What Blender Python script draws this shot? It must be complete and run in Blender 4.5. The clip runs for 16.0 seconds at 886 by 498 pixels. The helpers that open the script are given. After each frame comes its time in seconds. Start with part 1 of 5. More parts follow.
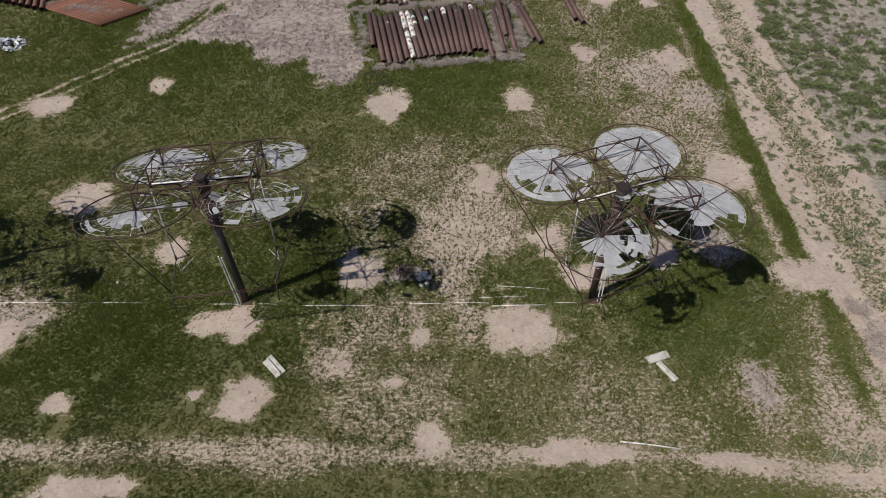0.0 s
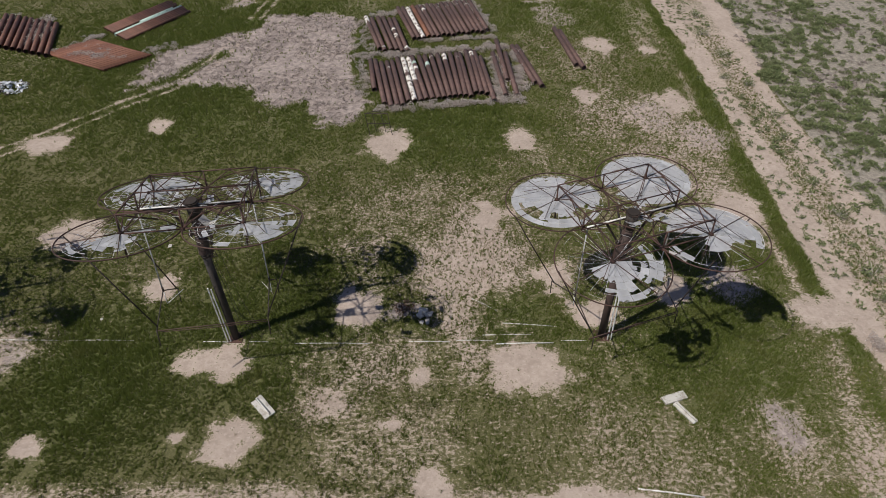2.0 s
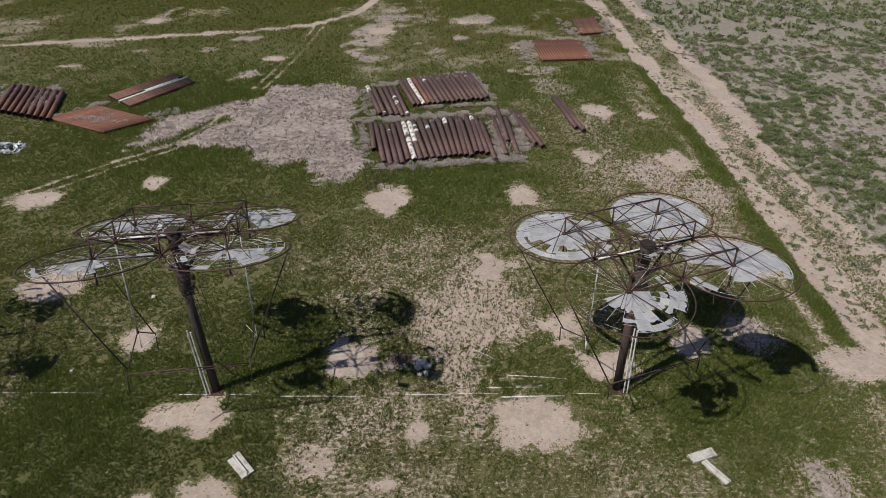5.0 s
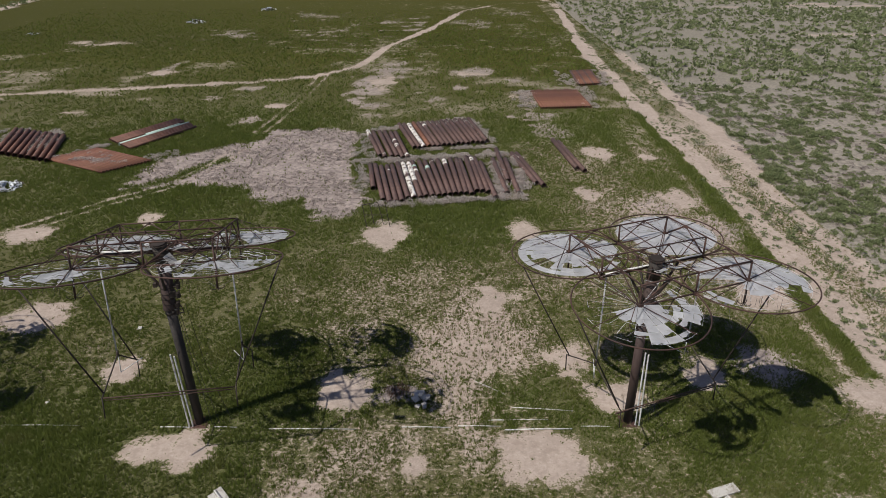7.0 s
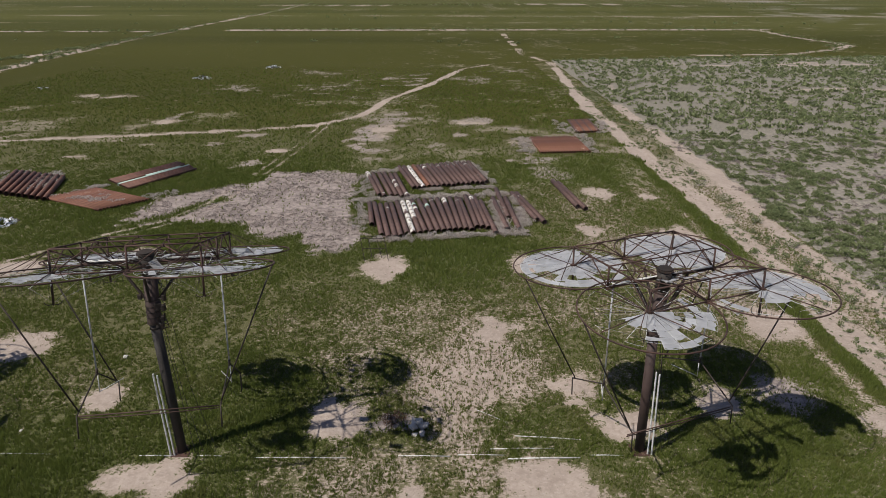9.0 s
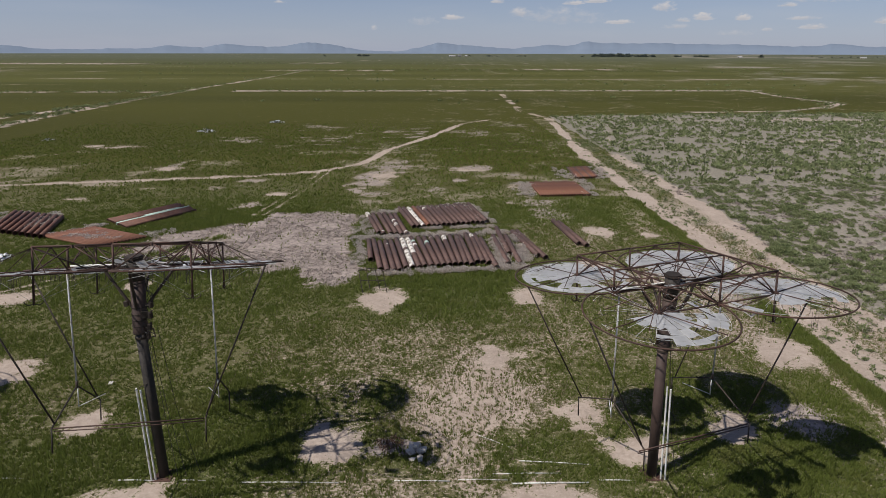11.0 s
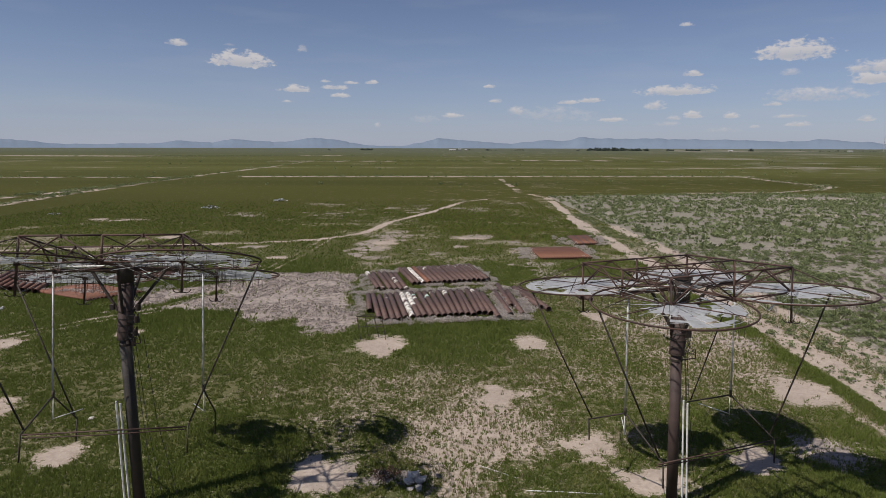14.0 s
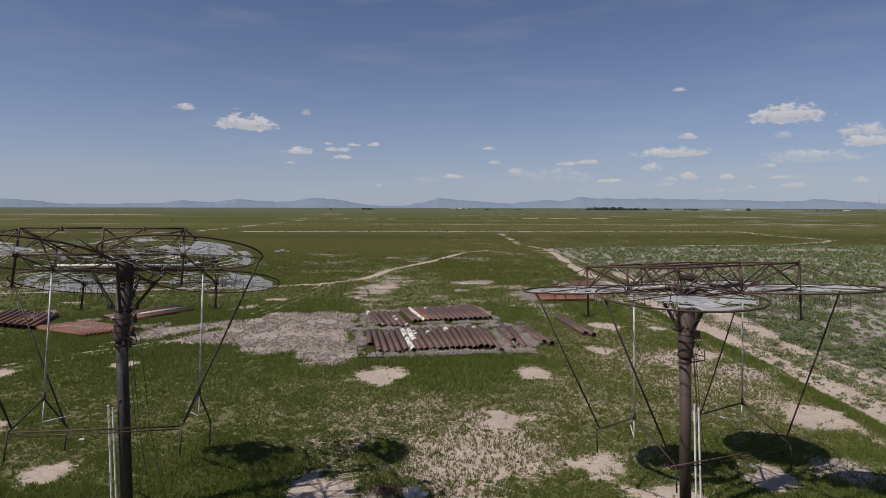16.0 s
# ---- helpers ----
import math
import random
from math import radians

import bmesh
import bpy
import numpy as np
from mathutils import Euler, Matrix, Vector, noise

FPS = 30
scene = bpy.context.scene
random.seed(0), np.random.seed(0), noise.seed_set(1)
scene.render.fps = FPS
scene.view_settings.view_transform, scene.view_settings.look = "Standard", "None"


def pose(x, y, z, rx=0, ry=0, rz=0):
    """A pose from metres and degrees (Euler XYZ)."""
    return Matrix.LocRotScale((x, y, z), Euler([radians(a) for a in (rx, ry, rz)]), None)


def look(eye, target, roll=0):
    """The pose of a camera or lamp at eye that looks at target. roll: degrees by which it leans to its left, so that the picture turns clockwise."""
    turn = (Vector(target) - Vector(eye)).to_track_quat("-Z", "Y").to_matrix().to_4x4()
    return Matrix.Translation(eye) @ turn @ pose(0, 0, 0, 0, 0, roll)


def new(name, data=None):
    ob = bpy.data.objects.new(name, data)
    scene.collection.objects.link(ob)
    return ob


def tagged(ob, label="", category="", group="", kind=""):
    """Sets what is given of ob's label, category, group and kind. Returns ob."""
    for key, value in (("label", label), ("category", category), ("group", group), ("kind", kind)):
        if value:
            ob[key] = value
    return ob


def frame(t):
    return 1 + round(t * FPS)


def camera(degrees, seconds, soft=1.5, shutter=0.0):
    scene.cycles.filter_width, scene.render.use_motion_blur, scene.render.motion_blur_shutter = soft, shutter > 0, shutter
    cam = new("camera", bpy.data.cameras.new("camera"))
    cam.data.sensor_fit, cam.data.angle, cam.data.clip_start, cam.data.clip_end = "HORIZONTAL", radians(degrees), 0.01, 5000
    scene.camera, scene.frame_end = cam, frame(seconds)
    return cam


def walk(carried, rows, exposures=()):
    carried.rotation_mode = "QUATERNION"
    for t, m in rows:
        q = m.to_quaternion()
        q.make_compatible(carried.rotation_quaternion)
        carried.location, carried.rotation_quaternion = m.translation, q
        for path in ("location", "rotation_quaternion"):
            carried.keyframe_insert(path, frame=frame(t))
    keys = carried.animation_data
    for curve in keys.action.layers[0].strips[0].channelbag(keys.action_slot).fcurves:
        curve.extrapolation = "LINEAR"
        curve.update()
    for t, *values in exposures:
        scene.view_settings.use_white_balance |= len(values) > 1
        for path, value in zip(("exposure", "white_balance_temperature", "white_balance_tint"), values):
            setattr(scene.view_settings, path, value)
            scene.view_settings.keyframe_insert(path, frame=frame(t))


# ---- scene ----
cam = camera(71.86, 16.0, soft=0.45)
# seconds, eye x y z, yaw, pitch, roll
ROWS = [
    (0, -0.225, 1.375, 44.139, -0.378, -49.206, 0.073),
    (1, -0.290, 1.334, 42.513, -0.361, -46.380, 0.076),
    (2, -0.327, 1.305, 40.862, -0.343, -43.539, 0.079),
    (3, -0.339, 1.285, 39.190, -0.325, -40.687, 0.081),
    (4, -0.331, 1.273, 37.500, -0.307, -37.828, 0.084),
    (5.25, -0.299, 1.266, 35.367, -0.283, -34.250, 0.088),
    (6.5, -0.250, 1.264, 33.219, -0.259, -30.674, 0.091),
    (7.5, -0.206, 1.263, 31.494, -0.239, -27.818, 0.094),
    (8.5, -0.160, 1.261, 29.768, -0.219, -24.969, 0.096),
    (9.5, -0.117, 1.255, 28.042, -0.199, -22.127, 0.099),
    (10.5, -0.082, 1.243, 26.323, -0.178, -19.295, 0.102),
    (11.5, -0.058, 1.224, 24.612, -0.157, -16.473, 0.105),
    (12.5, -0.051, 1.195, 22.913, -0.136, -13.661, 0.107),
    (13.5, -0.064, 1.155, 21.230, -0.114, -10.858, 0.110),
    (14.5, -0.102, 1.101, 19.566, -0.092, -8.065, 0.113),
    (15.25, -0.149, 1.050, 18.333, -0.076, -5.976, 0.115),
    (16, -0.213, 0.990, 17.115, -0.059, -3.890, 0.117),
]
EXPOSURE = 0.0
walk(cam, [(t, pose(x, y, z, 90 + p, 0, w) @ pose(0, 0, 0, 0, 0, r)) for t, x, y, z, w, p, r in ROWS],
     exposures=[(0, EXPOSURE), (16, EXPOSURE)])

# ---- sky and sun ----
SUN_AZ, SUN_EL = 29.0, 53.0     # the way the shadows point, counted from +x towards +y, and the sun's height
SUN_STRENGTH, SKY_STRENGTH = 4.8, 0.069

world = bpy.data.worlds.new("sky")
scene.world = world
world.use_nodes = True
wt = world.node_tree
wt.nodes.clear()


def wn(kind):
    return wt.nodes.new(kind)


def wmath(op, a, b=None, c=None):
    n = wn("ShaderNodeMath")
    n.operation = op
    for i, v in enumerate((a, b, c)):
        if v is None:
            continue
        if isinstance(v, (int, float)):
            n.inputs[i].default_value = v
        else:
            wt.links.new(v, n.inputs[i])
    return n.outputs[0]


sky = wn("ShaderNodeTexSky")
sky.sky_type, sky.sun_disc = "NISHITA", False
sky.sun_elevation, sky.sun_rotation = radians(SUN_EL), radians(270 - SUN_AZ)
sky.altitude, sky.air_density, sky.dust_density, sky.ozone_density = 1400, 0.9, 0.4, 2.8
coord = wn("ShaderNodeTexCoord").outputs["Generated"]
xyz = wn("ShaderNodeSeparateXYZ")
wt.links.new(coord, xyz.inputs[0])
azimuth = wmath("MULTIPLY", wmath("ARCTAN2", xyz.outputs[0], xyz.outputs[1]), 57.2958)
height = wmath("MULTIPLY", wmath("ARCSINE", xyz.outputs[2]), 57.2958)
flat = wn("ShaderNodeCombineXYZ")
wt.links.new(azimuth, flat.inputs[0])
wt.links.new(wmath("MULTIPLY", height, 1.7), flat.inputs[1])
puff = wn("ShaderNodeTexNoise")
puff.inputs["Scale"].default_value, puff.inputs["Detail"].default_value, puff.inputs["Roughness"].default_value = 1.1, 5, 0.55
wt.links.new(flat.outputs[0], puff.inputs["Vector"])
curl = wn("ShaderNodeTexNoise")
curl.inputs["Scale"].default_value, curl.inputs["Detail"].default_value = 3.2, 3
wt.links.new(flat.outputs[0], curl.inputs["Vector"])
# small cumulus: azimuth, height, half width, half height in degrees, thickness
CLOUDS_WEST = [(-17.6, 7.35, 2.77, 0.72, 1), (-22.6, 8.47, 0.93, 0.29, 0.9), (-13.2, 5.07, 1.7, 0.32, 1), (-9.5, 5.28, 1.4, 0.23, 0.8), (-8.3, 5.71, 0.84, 0.14, 0.8),
               (-6.4, 5.77, 0.62, 0.2, 0.9), (-9.2, 4.59, 1.01, 0.23, 0.9), (-13.8, 3.99, 0.54, 0.12, 0.7), (-12.4, 8.47, 0.49, 0.35, 0.5), (-10.5, 5.79, 0.5, 0.14, 0.7),
               (-5.9, 1.99, 0.34, 0.23, 0.5), (-1.6, 2.57, 1.44, 0.41, 0.4), (-18.5, 8.57, 0.46, 0.14, 0.4)]
CLOUDS_EAST = [(29.1, 7.54, 2.92, 0.81, 1), (21.0, 10.08, 0.59, 0.2, 0.8), (21.6, 6.18, 1.03, 0.29, 0.9), (20.3, 4.81, 3.45, 0.46, 0.85), (34.3, 6.03, 1.91, 0.52, 0.75),
               (34.6, 5.22, 1.8, 0.52, 1), (30.8, 4.16, 3.86, 0.58, 0.55), (28.9, 5.92, 0.87, 0.29, 0.5), (27.8, 3.53, 0.76, 0.2, 0.9), (21.9, 2.78, 0.84, 0.35, 0.9),
               (24.8, 2.67, 0.71, 0.29, 0.9), (4.3, 5.45, 0.63, 0.17, 0.8), (4.9, 4.18, 0.68, 0.2, 0.7)]
CLOUDS_LOW = [(11.3, 4.0, 0.99, 0.2, 0.9), (13.3, 4.16, 1.22, 0.23, 0.8), (7.0, 3.26, 1.27, 0.43, 0.55), (18.8, 3.59, 1.02, 0.41, 0.7), (10.5, 3.0, 4.11, 0.75, 0.35),
              (15.3, 2.45, 1.2, 0.2, 0.8), (0.9, 2.88, 1.09, 0.23, 0.8), (20.3, 2.54, 0.71, 0.2, 0.7), (29.8, 1.91, 1.03, 0.23, 0.75), (34.2, 2.22, 0.66, 0.23, 0.8),
              (29.1, 2.54, 1.19, 0.17, 0.6), (26.7, 1.73, 0.46, 0.14, 0.7), (19.9, 2.07, 1.14, 0.23, 0.45), (24.4, 1.48, 1.42, 0.23, 0.4)]
ragged = wmath("ADD", wmath("MULTIPLY", wmath("SUBTRACT", puff.outputs[0], 0.5), 2.6), wmath("MULTIPLY", wmath("SUBTRACT", curl.outputs[0], 0.5), 0.9))
cover, under = None, None
for a, h, w, d, k in CLOUDS_WEST + CLOUDS_EAST + CLOUDS_LOW:
    u = wmath("MULTIPLY", wmath("SUBTRACT", azimuth, a), 0.95 / w)
    rise = wmath("MULTIPLY", wmath("SUBTRACT", height, h - 0.35 * d), 1 / d)
    v = wmath("MAXIMUM", wmath("MULTIPLY", rise, 0.66), wmath("MULTIPLY", rise, -1.6))
    r2 = wmath("ADD", wmath("MULTIPLY", u, u), wmath("MULTIPLY", v, v))
    dome = wmath("SUBTRACT", 1.0, r2)
    one = wmath("MULTIPLY", wmath("ADD", dome, wmath("MULTIPLY", ragged, min(1.15, 0.9 + 0.4 * d))), k ** 1.2)
    base = wmath("MULTIPLY", wmath("MAXIMUM", dome, 0.0), wmath("MAXIMUM", wmath("SUBTRACT", 0.75, rise), 0.0))
    cover = one if cover is None else wmath("MAXIMUM", cover, one)
    under = base if under is None else wmath("MAXIMUM", under, base)
cloud = wmath("MAXIMUM", cover, 0.0)
soft_edge = wn("ShaderNodeMapRange")
soft_edge.interpolation_type = "SMOOTHSTEP"
wt.links.new(cloud, soft_edge.inputs["Value"])
soft_edge.inputs["From Min"].default_value, soft_edge.inputs["From Max"].default_value = 0.0, 0.8
veil_co = wn("ShaderNodeCombineXYZ")
wt.links.new(wmath("MULTIPLY", azimuth, 0.035), veil_co.inputs[0])
wt.links.new(wmath("MULTIPLY", height, 0.22), veil_co.inputs[1])
veil = wn("ShaderNodeTexNoise")
veil.inputs["Scale"].default_value, veil.inputs["Detail"].default_value = 2.3, 5
wt.links.new(veil_co.outputs[0], veil.inputs["Vector"])
veil_amount = wn("ShaderNodeMapRange")
wt.links.new(veil.outputs[0], veil_amount.inputs["Value"])
veil_amount.inputs["From Min"].default_value, veil_amount.inputs["From Max"].default_value = 0.5, 0.85
veil_amount.inputs["To Max"].default_value = 0.11
total = wmath("MAXIMUM", wmath("MULTIPLY", soft_edge.outputs[0], 0.85), veil_amount.outputs[0])
mix_sky = wn("ShaderNodeMix")
mix_sky.data_type = "RGBA"
wt.links.new(total, mix_sky.inputs[0])
cloud_tone = wn("ShaderNodeMix")
cloud_tone.data_type = "RGBA"
wt.links.new(wmath("MINIMUM", wmath("MULTIPLY", under, 0.75), 1.0), cloud_tone.inputs[0])
cloud_tone.inputs[6].default_value = (8.7, 8.3, 8.3, 1)
cloud_tone.inputs[7].default_value = (5.6, 5.8, 6.5, 1)
wt.links.new(cloud_tone.outputs[2], mix_sky.inputs[7])
haze_amount = wmath("MULTIPLY", wmath("POWER", 2.718, wmath("MULTIPLY", wmath("MAXIMUM", height, 0.0), -0.16)), 0.8)
haze = wn("ShaderNodeMix")
haze.data_type = "RGBA"
wt.links.new(haze_amount, haze.inputs[0])
haze.inputs[7].default_value = (4.7, 5.25, 6.95, 1)
clear = wn("ShaderNodeMix")
clear.data_type, clear.blend_type = "RGBA", "MULTIPLY"
clear.inputs[0].default_value = 1.0
clear.inputs[7].default_value = (1.03, 0.965, 1.03, 1)
wt.links.new(sky.outputs[0], clear.inputs[6])
wt.links.new(clear.outputs[2], haze.inputs[6])
wt.links.new(haze.outputs[2], mix_sky.inputs[6])
back = wn("ShaderNodeBackground")
back.inputs["Strength"].default_value = SKY_STRENGTH
wt.links.new(mix_sky.outputs[2], back.inputs["Color"])
out_w = wn("ShaderNodeOutputWorld")
wt.links.new(back.outputs[0], out_w.inputs[0])

lamp = bpy.data.lights.new("sun", "SUN")
lamp.energy, lamp.angle, lamp.color = SUN_STRENGTH, radians(0.6), (1.0, 0.95, 0.88)
sun = new("sun", lamp)
sun_way = Vector((math.cos(radians(SUN_AZ)) * math.cos(radians(SUN_EL)), math.sin(radians(SUN_AZ)) * math.cos(radians(SUN_EL)), -math.sin(radians(SUN_EL))))
sun.matrix_world = look((-60, -30, 90), Vector((-60, -30, 90)) + sun_way)


# ---- materials ----
class Nodes:
    """A small node writer for one material."""

    def __init__(self, name, rough=0.7, metal=0.0):
        self.mat = bpy.data.materials.new(name)
        self.mat.use_nodes = True
        self.tree = self.mat.node_tree
        self.bsdf = self.tree.nodes["Principled BSDF"]
        self.bsdf.inputs["Roughness"].default_value = rough
        self.bsdf.inputs["Metallic"].default_value = metal
        self.place = self.tree.nodes.new("ShaderNodeNewGeometry").outputs["Position"]

    def put(self, value, socket):
        if isinstance(value, bpy.types.NodeSocket):
            self.tree.links.new(value, socket)
        elif isinstance(value, tuple):
            socket.default_value = (*value, 1) if len(value) == 3 and socket.type == "RGBA" else value
        else:
            socket.default_value = value

    def noise(self, scale, detail=3.0, rough=0.55, stretch=None, local=False):
        n = self.tree.nodes.new("ShaderNodeTexNoise")
        n.inputs["Scale"].default_value, n.inputs["Detail"].default_value, n.inputs["Roughness"].default_value = scale, detail, rough
        src = self.tree.nodes.new("ShaderNodeTexCoord").outputs["Object"] if local else self.place
        if stretch:
            m = self.tree.nodes.new("ShaderNodeVectorMath")
            m.operation = "MULTIPLY"
            self.tree.links.new(src, m.inputs[0])
            m.inputs[1].default_value = stretch
            src = m.outputs[0]
        self.tree.links.new(src, n.inputs["Vector"])
        return n.outputs[0]

    def attr(self, name):
        n = self.tree.nodes.new("ShaderNodeAttribute")
        n.attribute_name = name
        return n.outputs["Fac"]

    def math(self, op, a, b=0.0):
        n = self.tree.nodes.new("ShaderNodeMath")
        n.operation = op
        self.put(a, n.inputs[0])
        self.put(b, n.inputs[1])
        return n.outputs[0]

    def ramp(self, value, lo, hi, out_lo=0.0, out_hi=1.0):
        n = self.tree.nodes.new("ShaderNodeMapRange")
        n.interpolation_type = "SMOOTHSTEP"
        for key, v in (("Value", value), ("From Min", lo), ("From Max", hi), ("To Min", out_lo), ("To Max", out_hi)):
            self.put(v, n.inputs[key])
        return n.outputs[0]

    def mix(self, fac, a, b, blend="MIX"):
        n = self.tree.nodes.new("ShaderNodeMix")
        n.data_type, n.blend_type = "RGBA", blend
        self.put(fac, n.inputs[0])
        self.put(a, n.inputs[6])
        self.put(b, n.inputs[7])
        return n.outputs[2]

    def random(self, island=False):
        if island:
            return self.tree.nodes.new("ShaderNodeNewGeometry").outputs["Random Per Island"]
        return self.tree.nodes.new("ShaderNodeObjectInfo").outputs["Random"]

    def color(self, value):
        self.put(value, self.bsdf.inputs["Base Color"])
        return self

    def translucent(self, color, share):
        """Lets a share of the light through, as leaves and clouded plastic do."""
        t = self.tree.nodes.new("ShaderNodeBsdfTranslucent")
        self.put(color, t.inputs["Color"])
        both = self.tree.nodes.new("ShaderNodeMixShader")
        both.inputs[0].default_value = share
        self.tree.links.new(self.bsdf.outputs[0], both.inputs[1])
        self.tree.links.new(t.outputs[0], both.inputs[2])
        self.tree.links.new(both.outputs[0], self.tree.nodes["Material Output"].inputs[0])
        return self

    def bump(self, value, distance=0.02, strength=0.5):
        n = self.tree.nodes.new("ShaderNodeBump")
        n.inputs["Strength"].default_value, n.inputs["Distance"].default_value = strength, distance
        self.tree.links.new(value, n.inputs["Height"])
        self.tree.links.new(n.outputs[0], self.bsdf.inputs["Normal"])
        return self


def rusty(name, dark, light, streak=(0.1, 0.05, 0.03), metal=0.25):
    m = Nodes(name, 0.72, metal)
    big, small = m.noise(0.9, 4, 0.65, local=True), m.noise(9, 4, 0.7, local=True)
    c = m.mix(m.ramp(big, 0.35, 0.65), dark, light)
    c = m.mix(m.ramp(small, 0.45, 0.75), c, streak)
    c = m.mix(m.math("MULTIPLY", m.random(), 0.45), c, dark)
    m.color(c).bump(small, 0.01, 0.4)
    return m.mat


STEEL_PIPE = rusty("brown_rusted_steel", (0.070, 0.041, 0.036), (0.125, 0.070, 0.060), (0.17, 0.105, 0.082))
ORANGE_PIPE = rusty("orange_rusted_steel", (0.135, 0.056, 0.034), (0.225, 0.098, 0.058), (0.115, 0.05, 0.033))
RED_PIPE = rusty("red_brown_rusted_steel", (0.105, 0.05, 0.036), (0.185, 0.085, 0.058), (0.08, 0.042, 0.033))
RUST = rusty("rusted_tube", (0.048, 0.026, 0.020), (0.105, 0.054, 0.040), (0.035, 0.02, 0.017))
DARK_TUBE = rusty("dark_weathered_tube", (0.028, 0.022, 0.018), (0.06, 0.042, 0.033), (0.03, 0.02, 0.016))
POLE_BROWN = rusty("brown_painted_pole", (0.045, 0.029, 0.025), (0.080, 0.050, 0.042), (0.055, 0.034, 0.03), 0.1)
POLE_DARK = rusty("tarred_pole", (0.022, 0.018, 0.015), (0.038, 0.031, 0.027), (0.055, 0.040, 0.030), 0.0)


def worn_white(name, base, dirt, rough=0.5):
    m = Nodes(name, rough)
    c = m.mix(m.ramp(m.noise(2.3, 5, 0.7, local=True), 0.48, 0.68), base, dirt)
    c = m.mix(m.ramp(m.noise(24, 3, local=True), 0.5, 0.9, 0, 0.5), c, dirt)
    m.color(c).bump(m.noise(30, 2, local=True), 0.004, 0.3)
    return m.mat


WHITE_TUBE = worn_white("white_plastic", (0.66, 0.65, 0.62), (0.38, 0.34, 0.30))
m = Nodes("flaking_white_coating", 0.7)
c = m.mix(m.ramp(m.noise(1.7, 6, 0.75, local=True), 0.50, 0.56), (0.62, 0.59, 0.54), (0.10, 0.06, 0.05))
m.color(m.mix(m.ramp(m.noise(7, 4, 0.7, local=True), 0.5, 0.8, 0, 0.6), c, (0.38, 0.33, 0.28)))
WHITE_WRAP = m.mat
TEAL_WRAP = worn_white("pale_teal_coating", (0.36, 0.47, 0.41), (0.22, 0.27, 0.23), 0.6)
WHITE_BOARD = worn_white("weathered_white_board", (0.46, 0.44, 0.405), (0.28, 0.25, 0.215), 0.75)
CONCRETE = worn_white("broken_concrete", (0.46, 0.42, 0.38), (0.25, 0.215, 0.185), 0.9)
SPOKE = worn_white("bright_aluminium_strip", (0.60, 0.60, 0.60), (0.34, 0.32, 0.30), 0.4)
GALV = worn_white("galvanised_tube", (0.42, 0.42, 0.42), (0.20, 0.16, 0.13), 0.4)
CABLE = Nodes("black_cable", 0.6).color((0.02, 0.018, 0.017)).mat
ALUMINIUM = worn_white("crumpled_aluminium", (0.46, 0.48, 0.50), (0.14, 0.15, 0.14), 0.35)

m = Nodes("clouded_lens_plastic", 0.38)
c = m.mix(m.ramp(m.noise(0.9, 4, 0.6, local=True), 0.35, 0.7), (0.54, 0.545, 0.57), (0.68, 0.68, 0.695))
c = m.mix(m.ramp(m.random(), 0.5, 1.0, 0.0, 0.35), c, (0.38, 0.385, 0.41))
c = m.mix(m.ramp(m.random(), 0.04, 0.10, 0.7, 0.0), c, (0.80, 0.81, 0.83))
c = m.mix(m.ramp(m.noise(5, 6, 0.78, local=True), 0.50, 0.72, 0, 0.6), c, (0.30, 0.285, 0.28))
c = m.mix(m.ramp(m.noise(16, 3, 0.6, local=True), 0.60, 0.72, 0, 0.6), c, (0.70, 0.70, 0.70))
m.color(c).bump(m.noise(14, 2, local=True), 0.01, 0.2)
m.put(m.ramp(m.noise(2.2, 3, 0.6, local=True), 0.3, 0.7, 0.66, 0.88), m.bsdf.inputs["Alpha"])
m.translucent((0.76, 0.77, 0.80), 0.45)
LENS = m.mat

# the ground: bare soil, sparse grass, dead litter and sage flat by the sheet's own fields
m = Nodes("desert_grassland", 0.95)
n_edge, n_fine, n_mid, n_big = m.noise(1.7, 6, 0.7), m.noise(6.5, 5, 0.7), m.noise(0.3, 5, 0.65), m.noise(0.02, 5, 0.6, (0.35, 1.0, 1.0))
n_speck, n_grit, n_band = m.noise(3.6, 7, 0.72, (0.8, 1.15, 1.0)), m.noise(24, 3, 0.65), m.noise(0.006, 3, 0.5, (0.12, 1.0, 1.0))
bare, sparse, dead, sage, lush, reach = (m.attr(k) for k in ("bare", "sparse", "dead", "sage", "lush", "far"))
far = m.math("MINIMUM", reach, 1.0)
edge = m.math("ADD", bare, m.math("MULTIPLY", m.math("SUBTRACT", n_edge, 0.5), 2.6))
edge = m.math("ADD", edge, m.math("MULTIPLY", m.math("SUBTRACT", n_fine, 0.5), 1.9))
bare_mask = m.ramp(edge, 0.47, 0.60)
speck_lo = m.math("SUBTRACT", 0.62, m.math("MULTIPLY", sparse, 0.20))
speck = m.ramp(m.math("SUBTRACT", n_speck, speck_lo), 0.0, 0.06)
n_fleck = m.noise(0.5, 7, 0.72, (0.95, 1.0, 1.0))
fleck = m.math("MULTIPLY", far, m.ramp(m.math("ADD", n_fleck, m.math("MULTIPLY", sparse, 0.26)), 0.66, 0.74))
soil = m.mix(m.ramp(n_mid, 0.3, 0.7), (0.335, 0.272, 0.228), (0.43, 0.353, 0.297))
soil = m.mix(m.ramp(n_grit, 0.45, 0.8, 0, 0.35), soil, (0.25, 0.20, 0.165))
soil = m.mix(m.ramp(n_edge, 0.44, 0.62, 0, 0.6), soil, (0.27, 0.215, 0.178))
